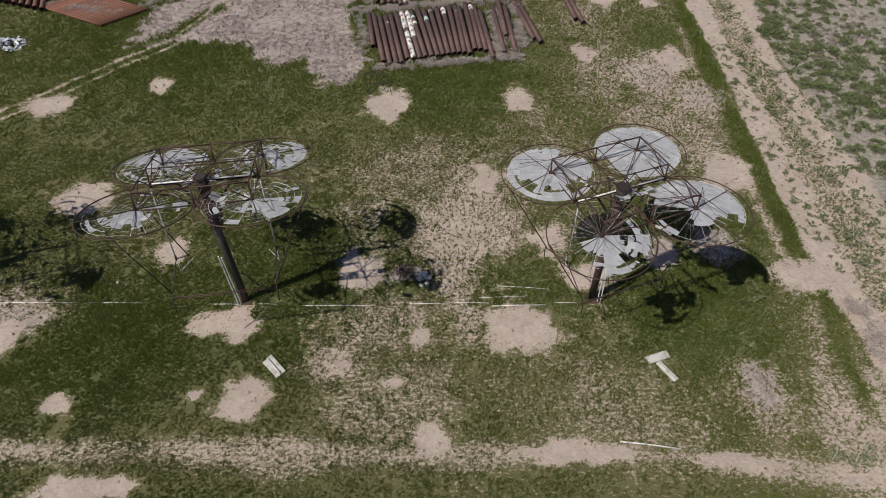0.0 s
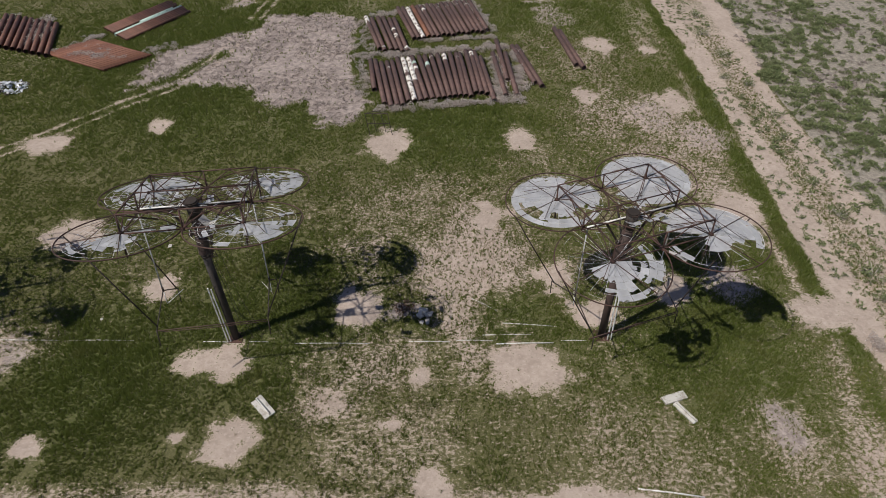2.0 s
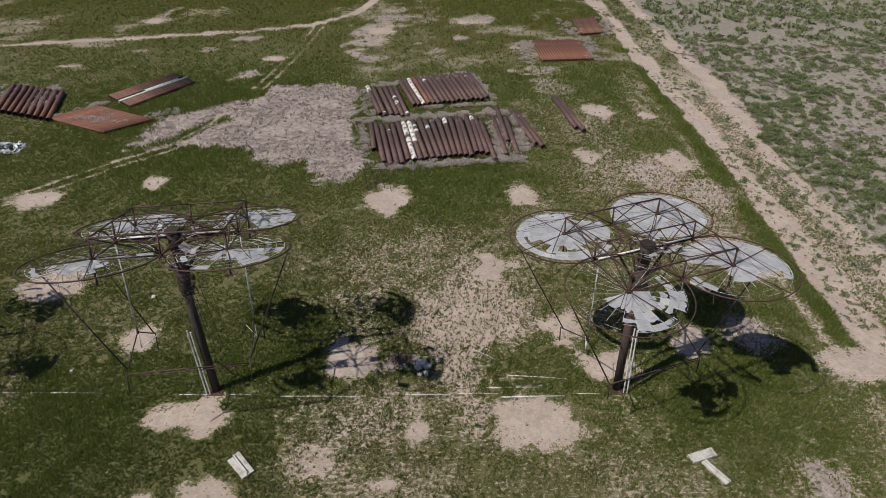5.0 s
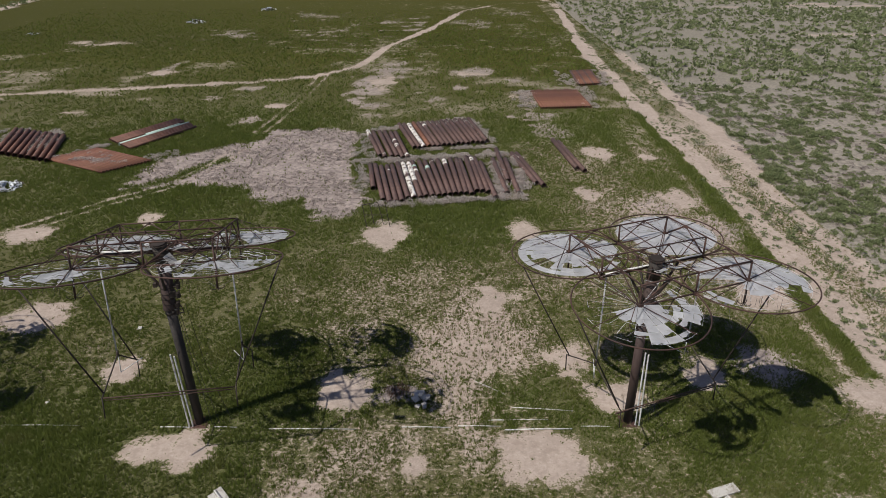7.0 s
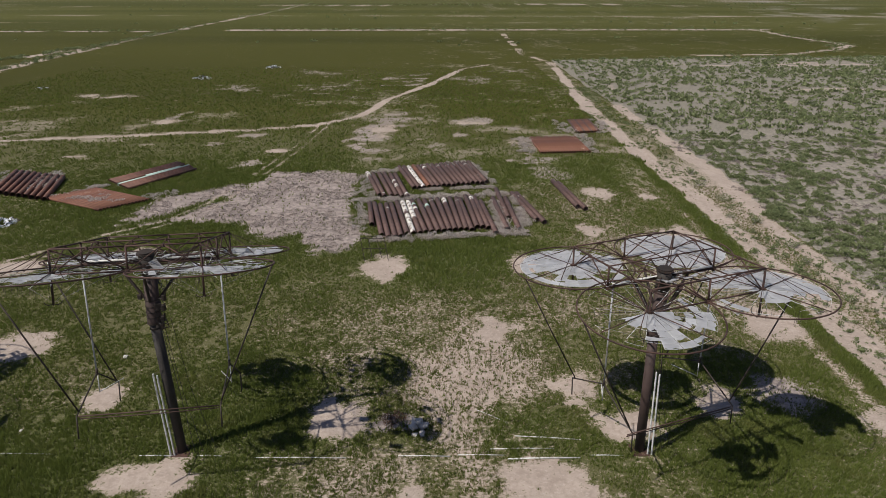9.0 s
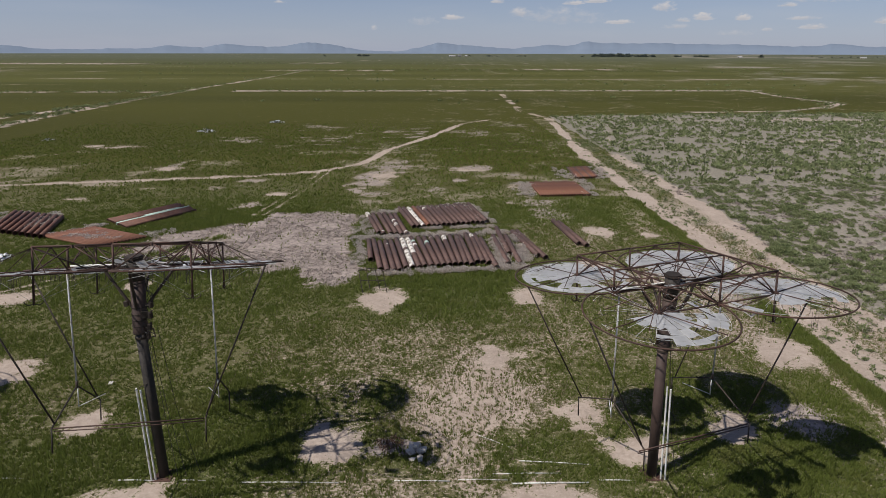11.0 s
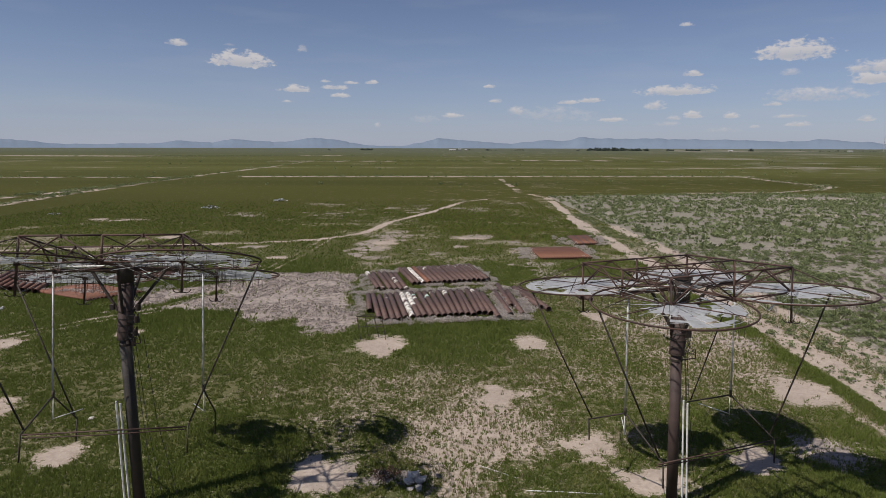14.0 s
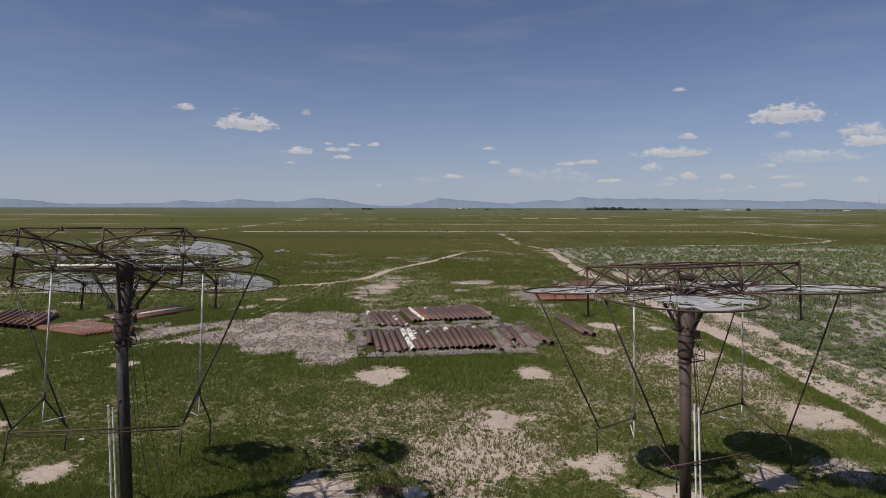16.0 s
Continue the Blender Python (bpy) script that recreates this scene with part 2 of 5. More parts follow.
soil = m.mix(m.ramp(n_speck, 0.54, 0.62, 0, 0.6), soil, (0.47, 0.395, 0.34))
soil = m.mix(m.ramp(n_fine, 0.56, 0.72, 0, 0.5), soil, (0.19, 0.155, 0.12))
straw = m.mix(m.ramp(n_fine, 0.35, 0.7), (0.25, 0.205, 0.15), (0.40, 0.335, 0.275))
straw = m.mix(m.ramp(sparse, 0.5, 1.0), straw, soil)
grass = m.mix(m.ramp(n_mid, 0.36, 0.66), (0.074, 0.076, 0.024), (0.106, 0.104, 0.038))
grass = m.mix(m.ramp(n_grit, 0.40, 0.66), grass, (0.138, 0.126, 0.066))
grass = m.mix(m.math("MULTIPLY", m.ramp(sparse, 0.35, 1.0), 0.75), grass, (0.195, 0.170, 0.105))
grass = m.mix(m.ramp(n_big, 0.42, 0.6, 0, 0.4), grass, (0.070, 0.080, 0.021))
grass = m.mix(m.ramp(n_band, 0.42, 0.58, 0, 0.4), grass, (0.066, 0.078, 0.020))
grass = m.mix(m.math("MULTIPLY", lush, 0.8), grass, (0.062, 0.086, 0.020))
grass = m.mix(m.ramp(n_fine, 0.42, 0.60, 0.0, 0.65), grass, (0.040, 0.045, 0.016))
grass = m.mix(m.ramp(m.noise(11, 4, 0.7), 0.52, 0.61, 0.0, 0.65), grass, (0.218, 0.183, 0.118))
far_grass_hazed = m.mix(m.ramp(n_band, 0.40, 0.58), (0.043, 0.043, 0.008), (0.058, 0.057, 0.011))
far_grass_hazed = m.mix(m.ramp(n_mid, 0.5, 0.7, 0, 0.4), far_grass_hazed, (0.040, 0.045, 0.010))
# paler from 260 m on: light on blades seen low, put into the colour
far_grass_hazed = m.mix(m.ramp(reach, 1.0, 2.0), far_grass_hazed, m.mix(m.ramp(n_band, 0.40, 0.58), (0.060, 0.062, 0.014), (0.080, 0.080, 0.021)))
# aerial haze painted in: greyer from 700 m to the horizon
far_grass_hazed = m.mix(m.ramp(reach, 2.0, 3.0), far_grass_hazed, (0.085, 0.092, 0.058))
c = m.mix(m.math("MULTIPLY", speck, m.math("SUBTRACT", 1.0, m.math("MULTIPLY", far, 0.92))), m.mix(far, grass, far_grass_hazed), straw)
c = m.mix(m.math("MULTIPLY", fleck, 0.7), c, m.mix(n_fine, (0.16, 0.145, 0.085), (0.31, 0.262, 0.20)))
n_yard = m.math("ADD", m.math("MULTIPLY", m.noise(1.3, 6, 0.75), 0.6), m.math("MULTIPLY", m.noise(5.5, 5, 0.75), 0.4))
litter = m.mix(m.ramp(n_yard, 0.42, 0.58), (0.19, 0.156, 0.142), (0.39, 0.328, 0.293))
litter = m.mix(m.ramp(n_fine, 0.50, 0.66, 0, 0.35), litter, (0.17, 0.138, 0.122))
litter = m.mix(m.ramp(n_speck, 0.53, 0.63, 0, 0.5), litter, (0.36, 0.305, 0.27))
litter = m.mix(m.ramp(n_mid, 0.46, 0.6, 0, 0.45), litter, (0.20, 0.165, 0.15))
flat_c = m.mix(m.ramp(n_edge, 0.38, 0.62), (0.190, 0.172, 0.144), (0.345, 0.302, 0.258))
flat_c = m.mix(m.ramp(n_speck, 0.50, 0.60, 0, 0.6), flat_c, (0.165, 0.155, 0.115))
flat_c = m.mix(m.ramp(n_fine, 0.47, 0.62, 0, 0.65), flat_c, (0.16, 0.14, 0.115))
flat_c = m.mix(m.ramp(n_mid, 0.58, 0.72, 0, 0.5), flat_c, (0.34, 0.29, 0.245))
flat_c = m.mix(m.math("MULTIPLY", far, 0.4), flat_c, (0.17, 0.16, 0.12))
c = m.mix(m.ramp(m.math("ADD", sage, m.math("MULTIPLY", m.math("SUBTRACT", n_edge, 0.5), 0.6)), 0.4, 0.6), c, flat_c)
c = m.mix(m.ramp(m.math("ADD", dead, m.math("MULTIPLY", m.math("ADD", m.math("SUBTRACT", n_edge, 0.5), m.math("SUBTRACT", n_fine, 0.5)), 1.9)), 0.38, 0.62), c, litter)
c = m.mix(bare_mask, c, soil)
m.color(c).bump(m.math("ADD", n_fine, m.math("MULTIPLY", n_grit, 0.25)), 0.09, 0.55)
m.bsdf.inputs["Specular IOR Level"].default_value = 0.1
GROUND = m.mat


def leafy(name, dark, light, dry, through_share=0.4):
    m = Nodes(name, 0.8)
    r = m.random(island=True)
    c = m.mix(r, dark, light)
    c = m.mix(m.ramp(m.noise(0.35, 3), 0.5, 0.72, 0, 0.55), c, dry)
    m.color(c).translucent(c, through_share)
    m.bsdf.inputs["Specular IOR Level"].default_value = 0.15
    return m.mat


GRASS = leafy("green_grass_blades", (0.110, 0.140, 0.030), (0.176, 0.208, 0.050), (0.212, 0.212, 0.070))
STRAW = leafy("dry_straw_stalks", (0.24, 0.195, 0.115), (0.40, 0.33, 0.215), (0.30, 0.26, 0.14))
RED_WEED = leafy("red_brown_dead_brush", (0.13, 0.078, 0.055), (0.23, 0.145, 0.10), (0.19, 0.13, 0.09))
SAGE = leafy("sagebrush_leaves", (0.140, 0.168, 0.072), (0.255, 0.286, 0.140), (0.245, 0.250, 0.150))
DRY = leafy("dry_tumbleweed", (0.45, 0.39, 0.35), (0.70, 0.63, 0.575), (0.58, 0.51, 0.46), 0.55)
DEAD = leafy("grey_dead_weeds", (0.22, 0.185, 0.168), (0.46, 0.395, 0.355), (0.33, 0.28, 0.25), 0.4)
# leaf greens greyed, with the distance haze mixed into the colours
WOODS = leafy("haze_greyed_tree_leaves", (0.055, 0.07, 0.06), (0.09, 0.11, 0.085), (0.09, 0.10, 0.09))
# the blue of the distance haze is put into the mountains' base colour
m = Nodes("haze_tinted_mountains", 1.0)
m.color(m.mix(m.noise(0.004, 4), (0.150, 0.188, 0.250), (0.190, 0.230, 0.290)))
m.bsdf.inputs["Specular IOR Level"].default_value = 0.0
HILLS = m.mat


# ---- geometry helpers ----
def tube(points, r, sides=8, closed=False, cap=True):
    """Vertices and faces of a round bar along points."""
    pts = [Vector(p) for p in points]
    verts, faces, n = [], [], len(pts)
    prev = None
    for i, p in enumerate(pts):
        a = pts[i - 1] if (i or closed) else p
        b = pts[(i + 1) % n] if (i < n - 1 or closed) else p
        t = (b - a).normalized()
        if prev is None:
            prev = t.orthogonal().normalized()
        u = (prev - t * prev.dot(t)).normalized()
        prev, v = u, t.cross(u)
        for k in range(sides):
            ang = 2 * math.pi * k / sides
            verts.append(p + (u * math.cos(ang) + v * math.sin(ang)) * r)
    for i in range(n if closed else n - 1):
        j = (i + 1) % n
        for k in range(sides):
            l = (k + 1) % sides
            faces.append((i * sides + k, i * sides + l, j * sides + l, j * sides + k))
    if cap and not closed:
        faces.append(tuple(range(sides - 1, -1, -1)))
        faces.append(tuple((n - 1) * sides + k for k in range(sides)))
    return verts, faces


def joined(*shapes):
    verts, faces = [], []
    for v, f in shapes:
        o = len(verts)
        verts += list(v)
        faces += [tuple(i + o for i in face) for face in f]
    return verts, faces


def box(w, d, h, at=(0, 0, 0), turn=0.0, bevel=0.0):
    """A box standing on at, with its upper edges drawn in a little."""
    c, s = math.cos(turn), math.sin(turn)
    verts = []
    for z, k in ((0, 0), (h - bevel, 0), (h, bevel)):
        for x, y in ((-1, -1), (1, -1), (1, 1), (-1, 1)):
            px, py = x * (w / 2 - k), y * (d / 2 - k)
            verts.append((at[0] + px * c - py * s, at[1] + px * s + py * c, at[2] + z))
    faces = [(3, 2, 1, 0), (8, 9, 10, 11)]
    for b in (0, 4):
        faces += [(b + i, b + (i + 1) % 4, b + 4 + (i + 1) % 4, b + 4 + i) for i in range(4)]
    return verts, faces


def mesh_of(name, shape, material, smooth=False):
    me = bpy.data.meshes.new(name)
    me.from_pydata([tuple(v) for v in shape[0]], [], shape[1])
    me.materials.append(material)
    if smooth:
        me.polygons.foreach_set("use_smooth", [True] * len(me.polygons))
    me.update()
    return me


def part(name, shape, material, parent=None, label="", smooth=False):
    ob = new(name, mesh_of(name, shape, material, smooth))
    if parent:
        ob.parent = parent
    return tagged(ob, label) if label else ob


def soup(name, verts, loops, sides, material, label, category):
    """One mesh of many small loose faces, from arrays."""
    me = bpy.data.meshes.new(name)
    n = len(loops) // sides
    me.vertices.add(len(verts))
    me.vertices.foreach_set("co", np.asarray(verts, np.float32).ravel())
    me.loops.add(len(loops))
    me.loops.foreach_set("vertex_index", np.asarray(loops, np.int32))
    me.polygons.add(n)
    me.polygons.foreach_set("loop_start", np.arange(0, n * sides, sides, dtype=np.int32))
    me.update(calc_edges=True)
    me.materials.append(material)
    return tagged(new(name, me), label, category, kind="stuff")


# ---- plan of the ground: fields over x and y ----
def vnoise(x, y, size, seed=0):
    """Smooth value noise in 0..1 with cells of that size in metres."""
    x, y = np.asarray(x, float) / size + 1000.5, np.asarray(y, float) / size + 1000.5
    ix, iy = np.floor(x).astype(np.int64), np.floor(y).astype(np.int64)
    fx, fy = x - ix, y - iy
    fx, fy = fx * fx * (3 - 2 * fx), fy * fy * (3 - 2 * fy)

    def lattice(a, b):
        h = (a * 374761393 + b * 668265263 + seed * 974634777) & 0xFFFFFFFF
        h = ((h ^ (h >> 13)) * 1274126177) & 0xFFFFFFFF
        return ((h ^ (h >> 16)) & 0xFFFF) / 65535.0

    return (lattice(ix, iy) * (1 - fx) + lattice(ix + 1, iy) * fx) * (1 - fy) + (lattice(ix, iy + 1) * (1 - fx) + lattice(ix + 1, iy + 1) * fx) * fy


def near_line(x, y, line):
    """Distance of every point to a bent line."""
    best = np.full(np.shape(x), 1e9)
    for (ax, ay), (bx, by) in zip(line, line[1:]):
        dx, dy = bx - ax, by - ay
        k = np.clip(((x - ax) * dx + (y - ay) * dy) / (dx * dx + dy * dy), 0, 1)
        best = np.minimum(best, np.hypot(x - ax - k * dx, y - ay - k * dy))
    return best


def inside(x, y, corners):
    """Whether points lie in a polygon."""
    hit = np.zeros(np.shape(x), bool)
    for (ax, ay), (bx, by) in zip(corners, corners[1:] + corners[:1]):
        if ay != by:
            hit ^= ((ay > y) != (by > y)) & (x < (bx - ax) * (y - ay) / (by - ay) + ax)
    return hit


# bare patches of soil: middle x, y and half sizes
PATCHES = [(-46.8, 62.4, 2.7, 1.9), (-34.7, 66.6, 1.4, 1.8), (-6.7, 61.9, 2.4, 3.1), (9.2, 63.2, 1.9, 2.5), (18.6, 73.8, 1.6, 2.1),
           (-36.6, 46.3, 2.9, 2.0), (-25.6, 39.1, 1.6, 1.6), (-7.6, 36.8, 2.2, 2.2), (10.3, 40.6, 1.7, 1.8), (13.4, 36.1, 2.0, 1.8),
           (20.7, 38.8, 1.6, 1.8), (7.1, 30.6, 2.7, 2.3), (-18.6, 31.1, 2.8, 1.8), (-15.8, 24.1, 2.0, 1.8), (-30.5, 23.6, 1.3, 0.9),
           (-19.7, 24.3, 0.8, 0.5), (-0.7, 20.5, 1.4, 1.1), (-37.6, 29.7, 1.4, 2.1), (30.6, 49.8, 2.5, 2.7), (33.5, 36.0, 3.1, 2.1),
           (5.1, 49.7, 2.2, 2.1), (30.1, 72.1, 1.9, 2.7)]
PATCHES_FAR = [(-4.2, 25.4, 0.8, 0.5), (-2.1, 29.6, 1.1, 0.9), (30.1, 86.9, 1.2, 1.3), (10.2, 19.6, 3.4, 0.9), (-25.9, 16.9, 3.2, 1.0),
               (23.5, 88.5, 2.0, 2.6), (-34.1, 104.7, 2.0, 1.2), (-30.8, 113.2, 2.2, 1.5), (-66.0, 108.3, 2.5, 1.5),
               (-92.5, 173.7, 7.0, 4.0), (-92.2, 139.8, 10.0, 3.0), (-59.1, 140.0, 7.0, 3.0), (-13.0, 132.0, 3.5, 7.0), (6.2, 139.0, 4.0, 2.0),
               (15.1, 121.0, 2.5, 3.0), (84.1, 165.9, 9.0, 2.0), (57.9, 111.9, 3.0, 1.6), (119.7, 186.0, 40.0, 2.6), (135.1, 245.8, 50.0, 8.0)]
# sparse, pale ground: middle, half sizes, strength
SPARSE = [(10.0, 53.0, 15.0, 7.0, 0.72), (-3.0, 49.0, 12.0, 9.0, 0.72), (24.0, 58.0, 7.0, 7.0, 0.95), (-4.5, 43.5, 5.5, 4.5, 1.2), (-6.5, 30.6, 6.0, 4.0, 1.05),
          (2.6, 43.5, 5.6, 10.5, 1.4), (-9.1, 27.3, 2.6, 2.0, 1.3), (26.5, 68.5, 4.0, 6.0, 1.4), (31.0, 63.0, 3.6, 4.0, 1.4), (25.4, 24.6, 3.5, 5.5, 1.0),
          (-36.5, 32.9, 4.5, 2.6, 1.0), (-4.0, 24.0, 8.0, 5.0, 0.68), (16.0, 24.0, 10.0, 6.0, 0.7), (20.0, 70.0, 7.0, 10.0, 0.9), (-8.0, 44.3, 5.0, 3.0, 0.95),
          (21.5, 104.0, 6.0, 12.0, 0.95), (-20.0, 40.0, 4.0, 5.0, 0.4), (-60.0, 165.0, 60.0, 40.0, 0.35), (-13.0, 126.0, 5.0, 11.0, 1.1)]
SPARSE_EAST = [(32.5, 21.0, 4.5, 9.0, 1.25), (28.0, 56.0, 4.6, 6.5, 0.95), (19.0, 88.0, 9.0, 14.0, 0.85), (31.0, 95.0, 4.0, 12.0, 0.9), (-28.0, 40.0, 7.0, 6.0, 0.4), (-24.0, 52.0, 10.0, 6.0, 0.3)]
RUT_A = [(37, 20), (37, 28), (36.4, 36.6), (36.2, 44), (36.8, 57.4), (37.2, 70), (37.6, 88), (36.8, 101), (37.1, 157), (43, 250), (36, 285), (38, 400)]
RUT_B = [(46, 20), (44.2, 36), (43.8, 42), (43.5, 50.6), (42.8, 59.4), (42.6, 74), (44.5, 88), (44.9, 101), (44.9, 140), (44.8, 166), (58, 215), (66, 245)]
TRACK_FAR = [(-140, 112), (-87.4, 121), (-56.6, 127.6), (-40, 131.4), (-27.6, 135.9), (-18.9, 146.6), (-14, 169.7), (-3.7, 194.8), (8, 232.8), (21.9, 250), (38, 256)]
TRACK_LOW = [(-60, 20.5), (-32.9, 19.8), (-20.4, 19.7), (-0.3, 19.2), (10.2, 19.5), (21.3, 18.8), (31.8, 17.3), (40, 16.5)]
TRACK_SMALL = [(-70, 50), (-51.9, 60.4), (-46.6, 65.5), (-41.1, 71.7), (-36, 76.3), (-32.3, 84.5), (-30.8, 92.5), (-28.9, 104), (-27.3, 117), (-26.5, 128), (-26, 136)]
FAR_ROAD = [(-137, 428), (45, 435), (217, 439)]
FAR_BANK = [(-180, 200), (-176, 255), (-173, 290), (-168, 323), (-175, 447), (-179, 691), (-203, 1050)]
FAR_BANK_LOW = [(-156, 190), (-159, 240), (-163, 276), (-170, 368), (-172, 436)]
FAR_ROAD_WEST = [(-330, 412), (-190, 414)]
FAR_ROAD_TWO = [(-225, 885), (2, 930), (275, 985), (560, 1010)]
FAR_ROAD_THREE = [(-1100, 1320), (-620, 1350), (-190, 1500)]
LUSH = [(35.2, 120), (34.5, 90), (34.2, 76), (33.9, 61), (33.7, 48), (33.8, 39), (33.9, 33), (33.4, 29), (32.8, 22)]
STREAKS = [[(34.3, 90), (33.4, 78), (32.6, 69)], [(32.6, 49), (32.3, 44), (32.2, 39)], [(32.3, 33), (31.6, 29), (30.6, 25), (30.2, 20)]]
# trampled litter: middle, half sizes, share
LITTER = [(26.6, 69.3, 3.1, 4.4, 0.5), (31.6, 63.6, 3.2, 3.2, 0.5), (25.8, 39.9, 2.7, 2.3, 0.9), (-3.5, 36.6, 1.5, 1.1, 0.9), (37.0, 28.5, 1.1, 4.5, 0.9), (25.3, 25.0, 1.3, 2.4, 0.75), (-37.0, 31.6, 2.6, 2.0, 0.6)]
# closed green grass in the pale ground: middle, half sizes, share
GREEN = [(-4.4, 43.3, 1.5, 2.3, 0.85), (8.0, 37.2, 1.8, 2.0, 0.5), (4.6, 38.0, 0.7, 1.0, 0.4)]
# pale worn ground farther off: the same
LITTER_FAR = [(-15.3, 127.9, 2.9, 10.3, 0.8), (-11.1, 142.4, 3.6, 7.3, 0.75), (-12.9, 112.8, 2.1, 5.4, 0.55), (-34.2, 192.6, 7.2, 8.1, 0.7), (-10.4, 205.3, 7.1, 11.7, 0.75), (-45.8, 220.0, 9.7, 8.9, 0.55), (-60.2, 186.7, 5.6, 6.5, 0.65),
              (6.9, 140.0, 3.9, 4.2, 0.75), (3.7, 128.0, 1.8, 2.5, 0.8), (15.8, 132.9, 1.6, 2.6, 0.8), (-1.2, 118.3, 2.1, 2.4, 0.6), (-4.7, 123.2, 1.9, 2.0, 0.7), (-33.4, 104.5, 2.2, 2.5, 0.8), (-30.6, 113.2, 1.9, 2.2, 0.8),
              (-39.0, 125.2, 2.4, 2.6, 0.7), (-61.9, 145.4, 1.9, 4.8, 0.7), (17.4, 107.1, 3.4, 8.9, 0.7), (10.3, 203.7, 6.1, 7.7, 0.6), (26.2, 228.9, 5.6, 7.2, 0.6), (-23.1, 171.6, 5.2, 4.7, 0.45), (-44.4, 118.2, 1.2, 1.4, 0.6)]
LOOP = [(111, 279), (154, 283), (191, 309), (205, 323), (209, 341), (205, 378), (212, 430)]
YARD = [(-14.1, 100.4), (-28.1, 99.4), (-31.5, 84.5), (-41.2, 72.4), (-35.0, 77.0), (-27.6, 76.4), (-21.8, 70.0), (-17.6, 72.6), (-14.7, 66.2), (-11.4, 67.2), (-9.7, 71.6), (-12.1, 80.7)]

YARD_TAIL = [(-41.7, 74.7), (-42.0, 82.0), (-41.1, 86.7), (-35.3, 90.5), (-29.5, 93.5), (-30.0, 88.0), (-36.0, 81.1), (-39.2, 76.8)]


def fields(x, y):
    """bare, sparse, dead, sage, lush and far, each about 0 to 1, at points of the plan."""
    wob = vnoise(x, y, 1.3, 3) * 0.6 + vnoise(x, y, 0.5, 4) * 0.4 - 0.5
    wob_big = vnoise(x, y, 9, 5) * 0.6 + vnoise(x, y, 3.5, 6) * 0.4 - 0.5
    bare, halo = np.zeros(np.shape(x)), np.zeros(np.shape(x))
    for cx, cy, rx, ry in PATCHES + PATCHES_FAR:
        r = np.sqrt(((x - cx) / rx) ** 2 + ((y - cy) / ry) ** 2) + 1.1 * wob + 0.6 * wob_big
        one = np.clip((1.42 - r) / 0.8, 0, 1)
        if cy > 100:
            one = one * np.clip(vnoise(x * 0.35, y, 2.6, 50) * 2.2 + vnoise(x * 0.5, y, 1.2, 53) * 1.2 - 1.2, 0, 1)
        bare = np.maximum(bare, one)
        halo = np.maximum(halo, np.clip((1.75 - r) / 0.9, 0, 1))

    def strip(line, half, ragged):
        return np.clip((half + ragged * 2 * wob_big + ragged * wob - near_line(x, y, line)) / 0.7 + 0.5, 0, 1)

    broken = np.clip(vnoise(x, y, 7, 54) * 2.2 - 0.55, 0, 1)
    bare = np.maximum(bare, strip(RUT_A, 1.55, 0.9) * np.where(y > 236, 0.75 * broken, 1.0))
    bare = np.maximum(bare, strip(RUT_B, 1.4, 1.1) * np.where(y > 120, (0.35 + 0.65 * broken) * np.clip((235 - y) / 90, 0.45, 1), 1.0))
    bare = np.maximum(bare, strip(TRACK_FAR, 1.15, 0.8) * np.where(x < -32, 0.7 + 0.3 * broken, 1.0 - np.clip((x - 2) / 8, 0, 1) * (0.62 - 0.5 * broken)))
    bare = np.maximum(bare, strip(TRACK_LOW, 0.6, 1.1) * np.clip(1.9 * vnoise(x, y, 4, 12) - 0.1, 0, 1) * np.clip((x + 26) / 24, 0.55, 1))
    d = near_line(x, y, TRACK_SMALL)
    bare = np.maximum(bare, np.clip((0.35 + 0.8 * wob - np.abs(d - 0.85)) / 0.4 + 0.5, 0, 1) * np.where(y > 88, 0.62 * broken, 0.62))
    bare = np.maximum(bare, strip(FAR_ROAD, 5.5, 1.5) * (0.62 + 0.5 * broken))
    bare = np.maximum(bare, strip(LOOP, 2.0, 1.4) * (0.6 + 0.4 * broken))
    for line, k in ((FAR_BANK, 1.0), (FAR_BANK_LOW, 1.0), (FAR_ROAD_WEST, 0.85), (FAR_ROAD_TWO, 0.8), (FAR_ROAD_THREE, 0.8)):
        bare = np.maximum(bare, k * strip(line, 2.6 if line[0][1] < 300 else 4.5 if line[0][1] < 700 else 15.0, 2.0) * np.clip(1.9 * vnoise(x, y, 14, 8) - 0.25, 0, 1))
    for yy, a, b in ((620, -400, 700), (820, 0, 900), (1150, -900, 1200), (700, 250, 900), (1700, -2500, 2500)):
        bare = np.maximum(bare, (y > 480) * np.clip(vnoise(x * 0.12, y, 16, 51) * 0.7 + vnoise(x * 0.3, y, 5, 52) * 0.3 - 0.68, 0, 1) * 2.6)
        bare = np.maximum(bare, ((np.abs(y - yy) < 3 + yy * 0.004) & (x > a) & (x < b)) * 0.75 * vnoise(x, y, 40, 9))
    sparse = np.zeros(np.shape(x))
    for cx, cy, rx, ry, k in SPARSE + SPARSE_EAST:
        r = np.sqrt(((x - cx) / rx) ** 2 + ((y - cy) / ry) ** 2) + 1.1 * wob_big + 0.7 * wob
        sparse = np.maximum(sparse, k * np.clip((1.6 - r) / 1.3, 0, 1))
    sparse = np.maximum(sparse, halo * 0.5)
    for line in STREAKS:
        sparse = np.maximum(sparse, 0.95 * np.clip((0.8 + 1.4 * wob - near_line(x, y, line)) / 0.6 + 0.4, 0, 1))
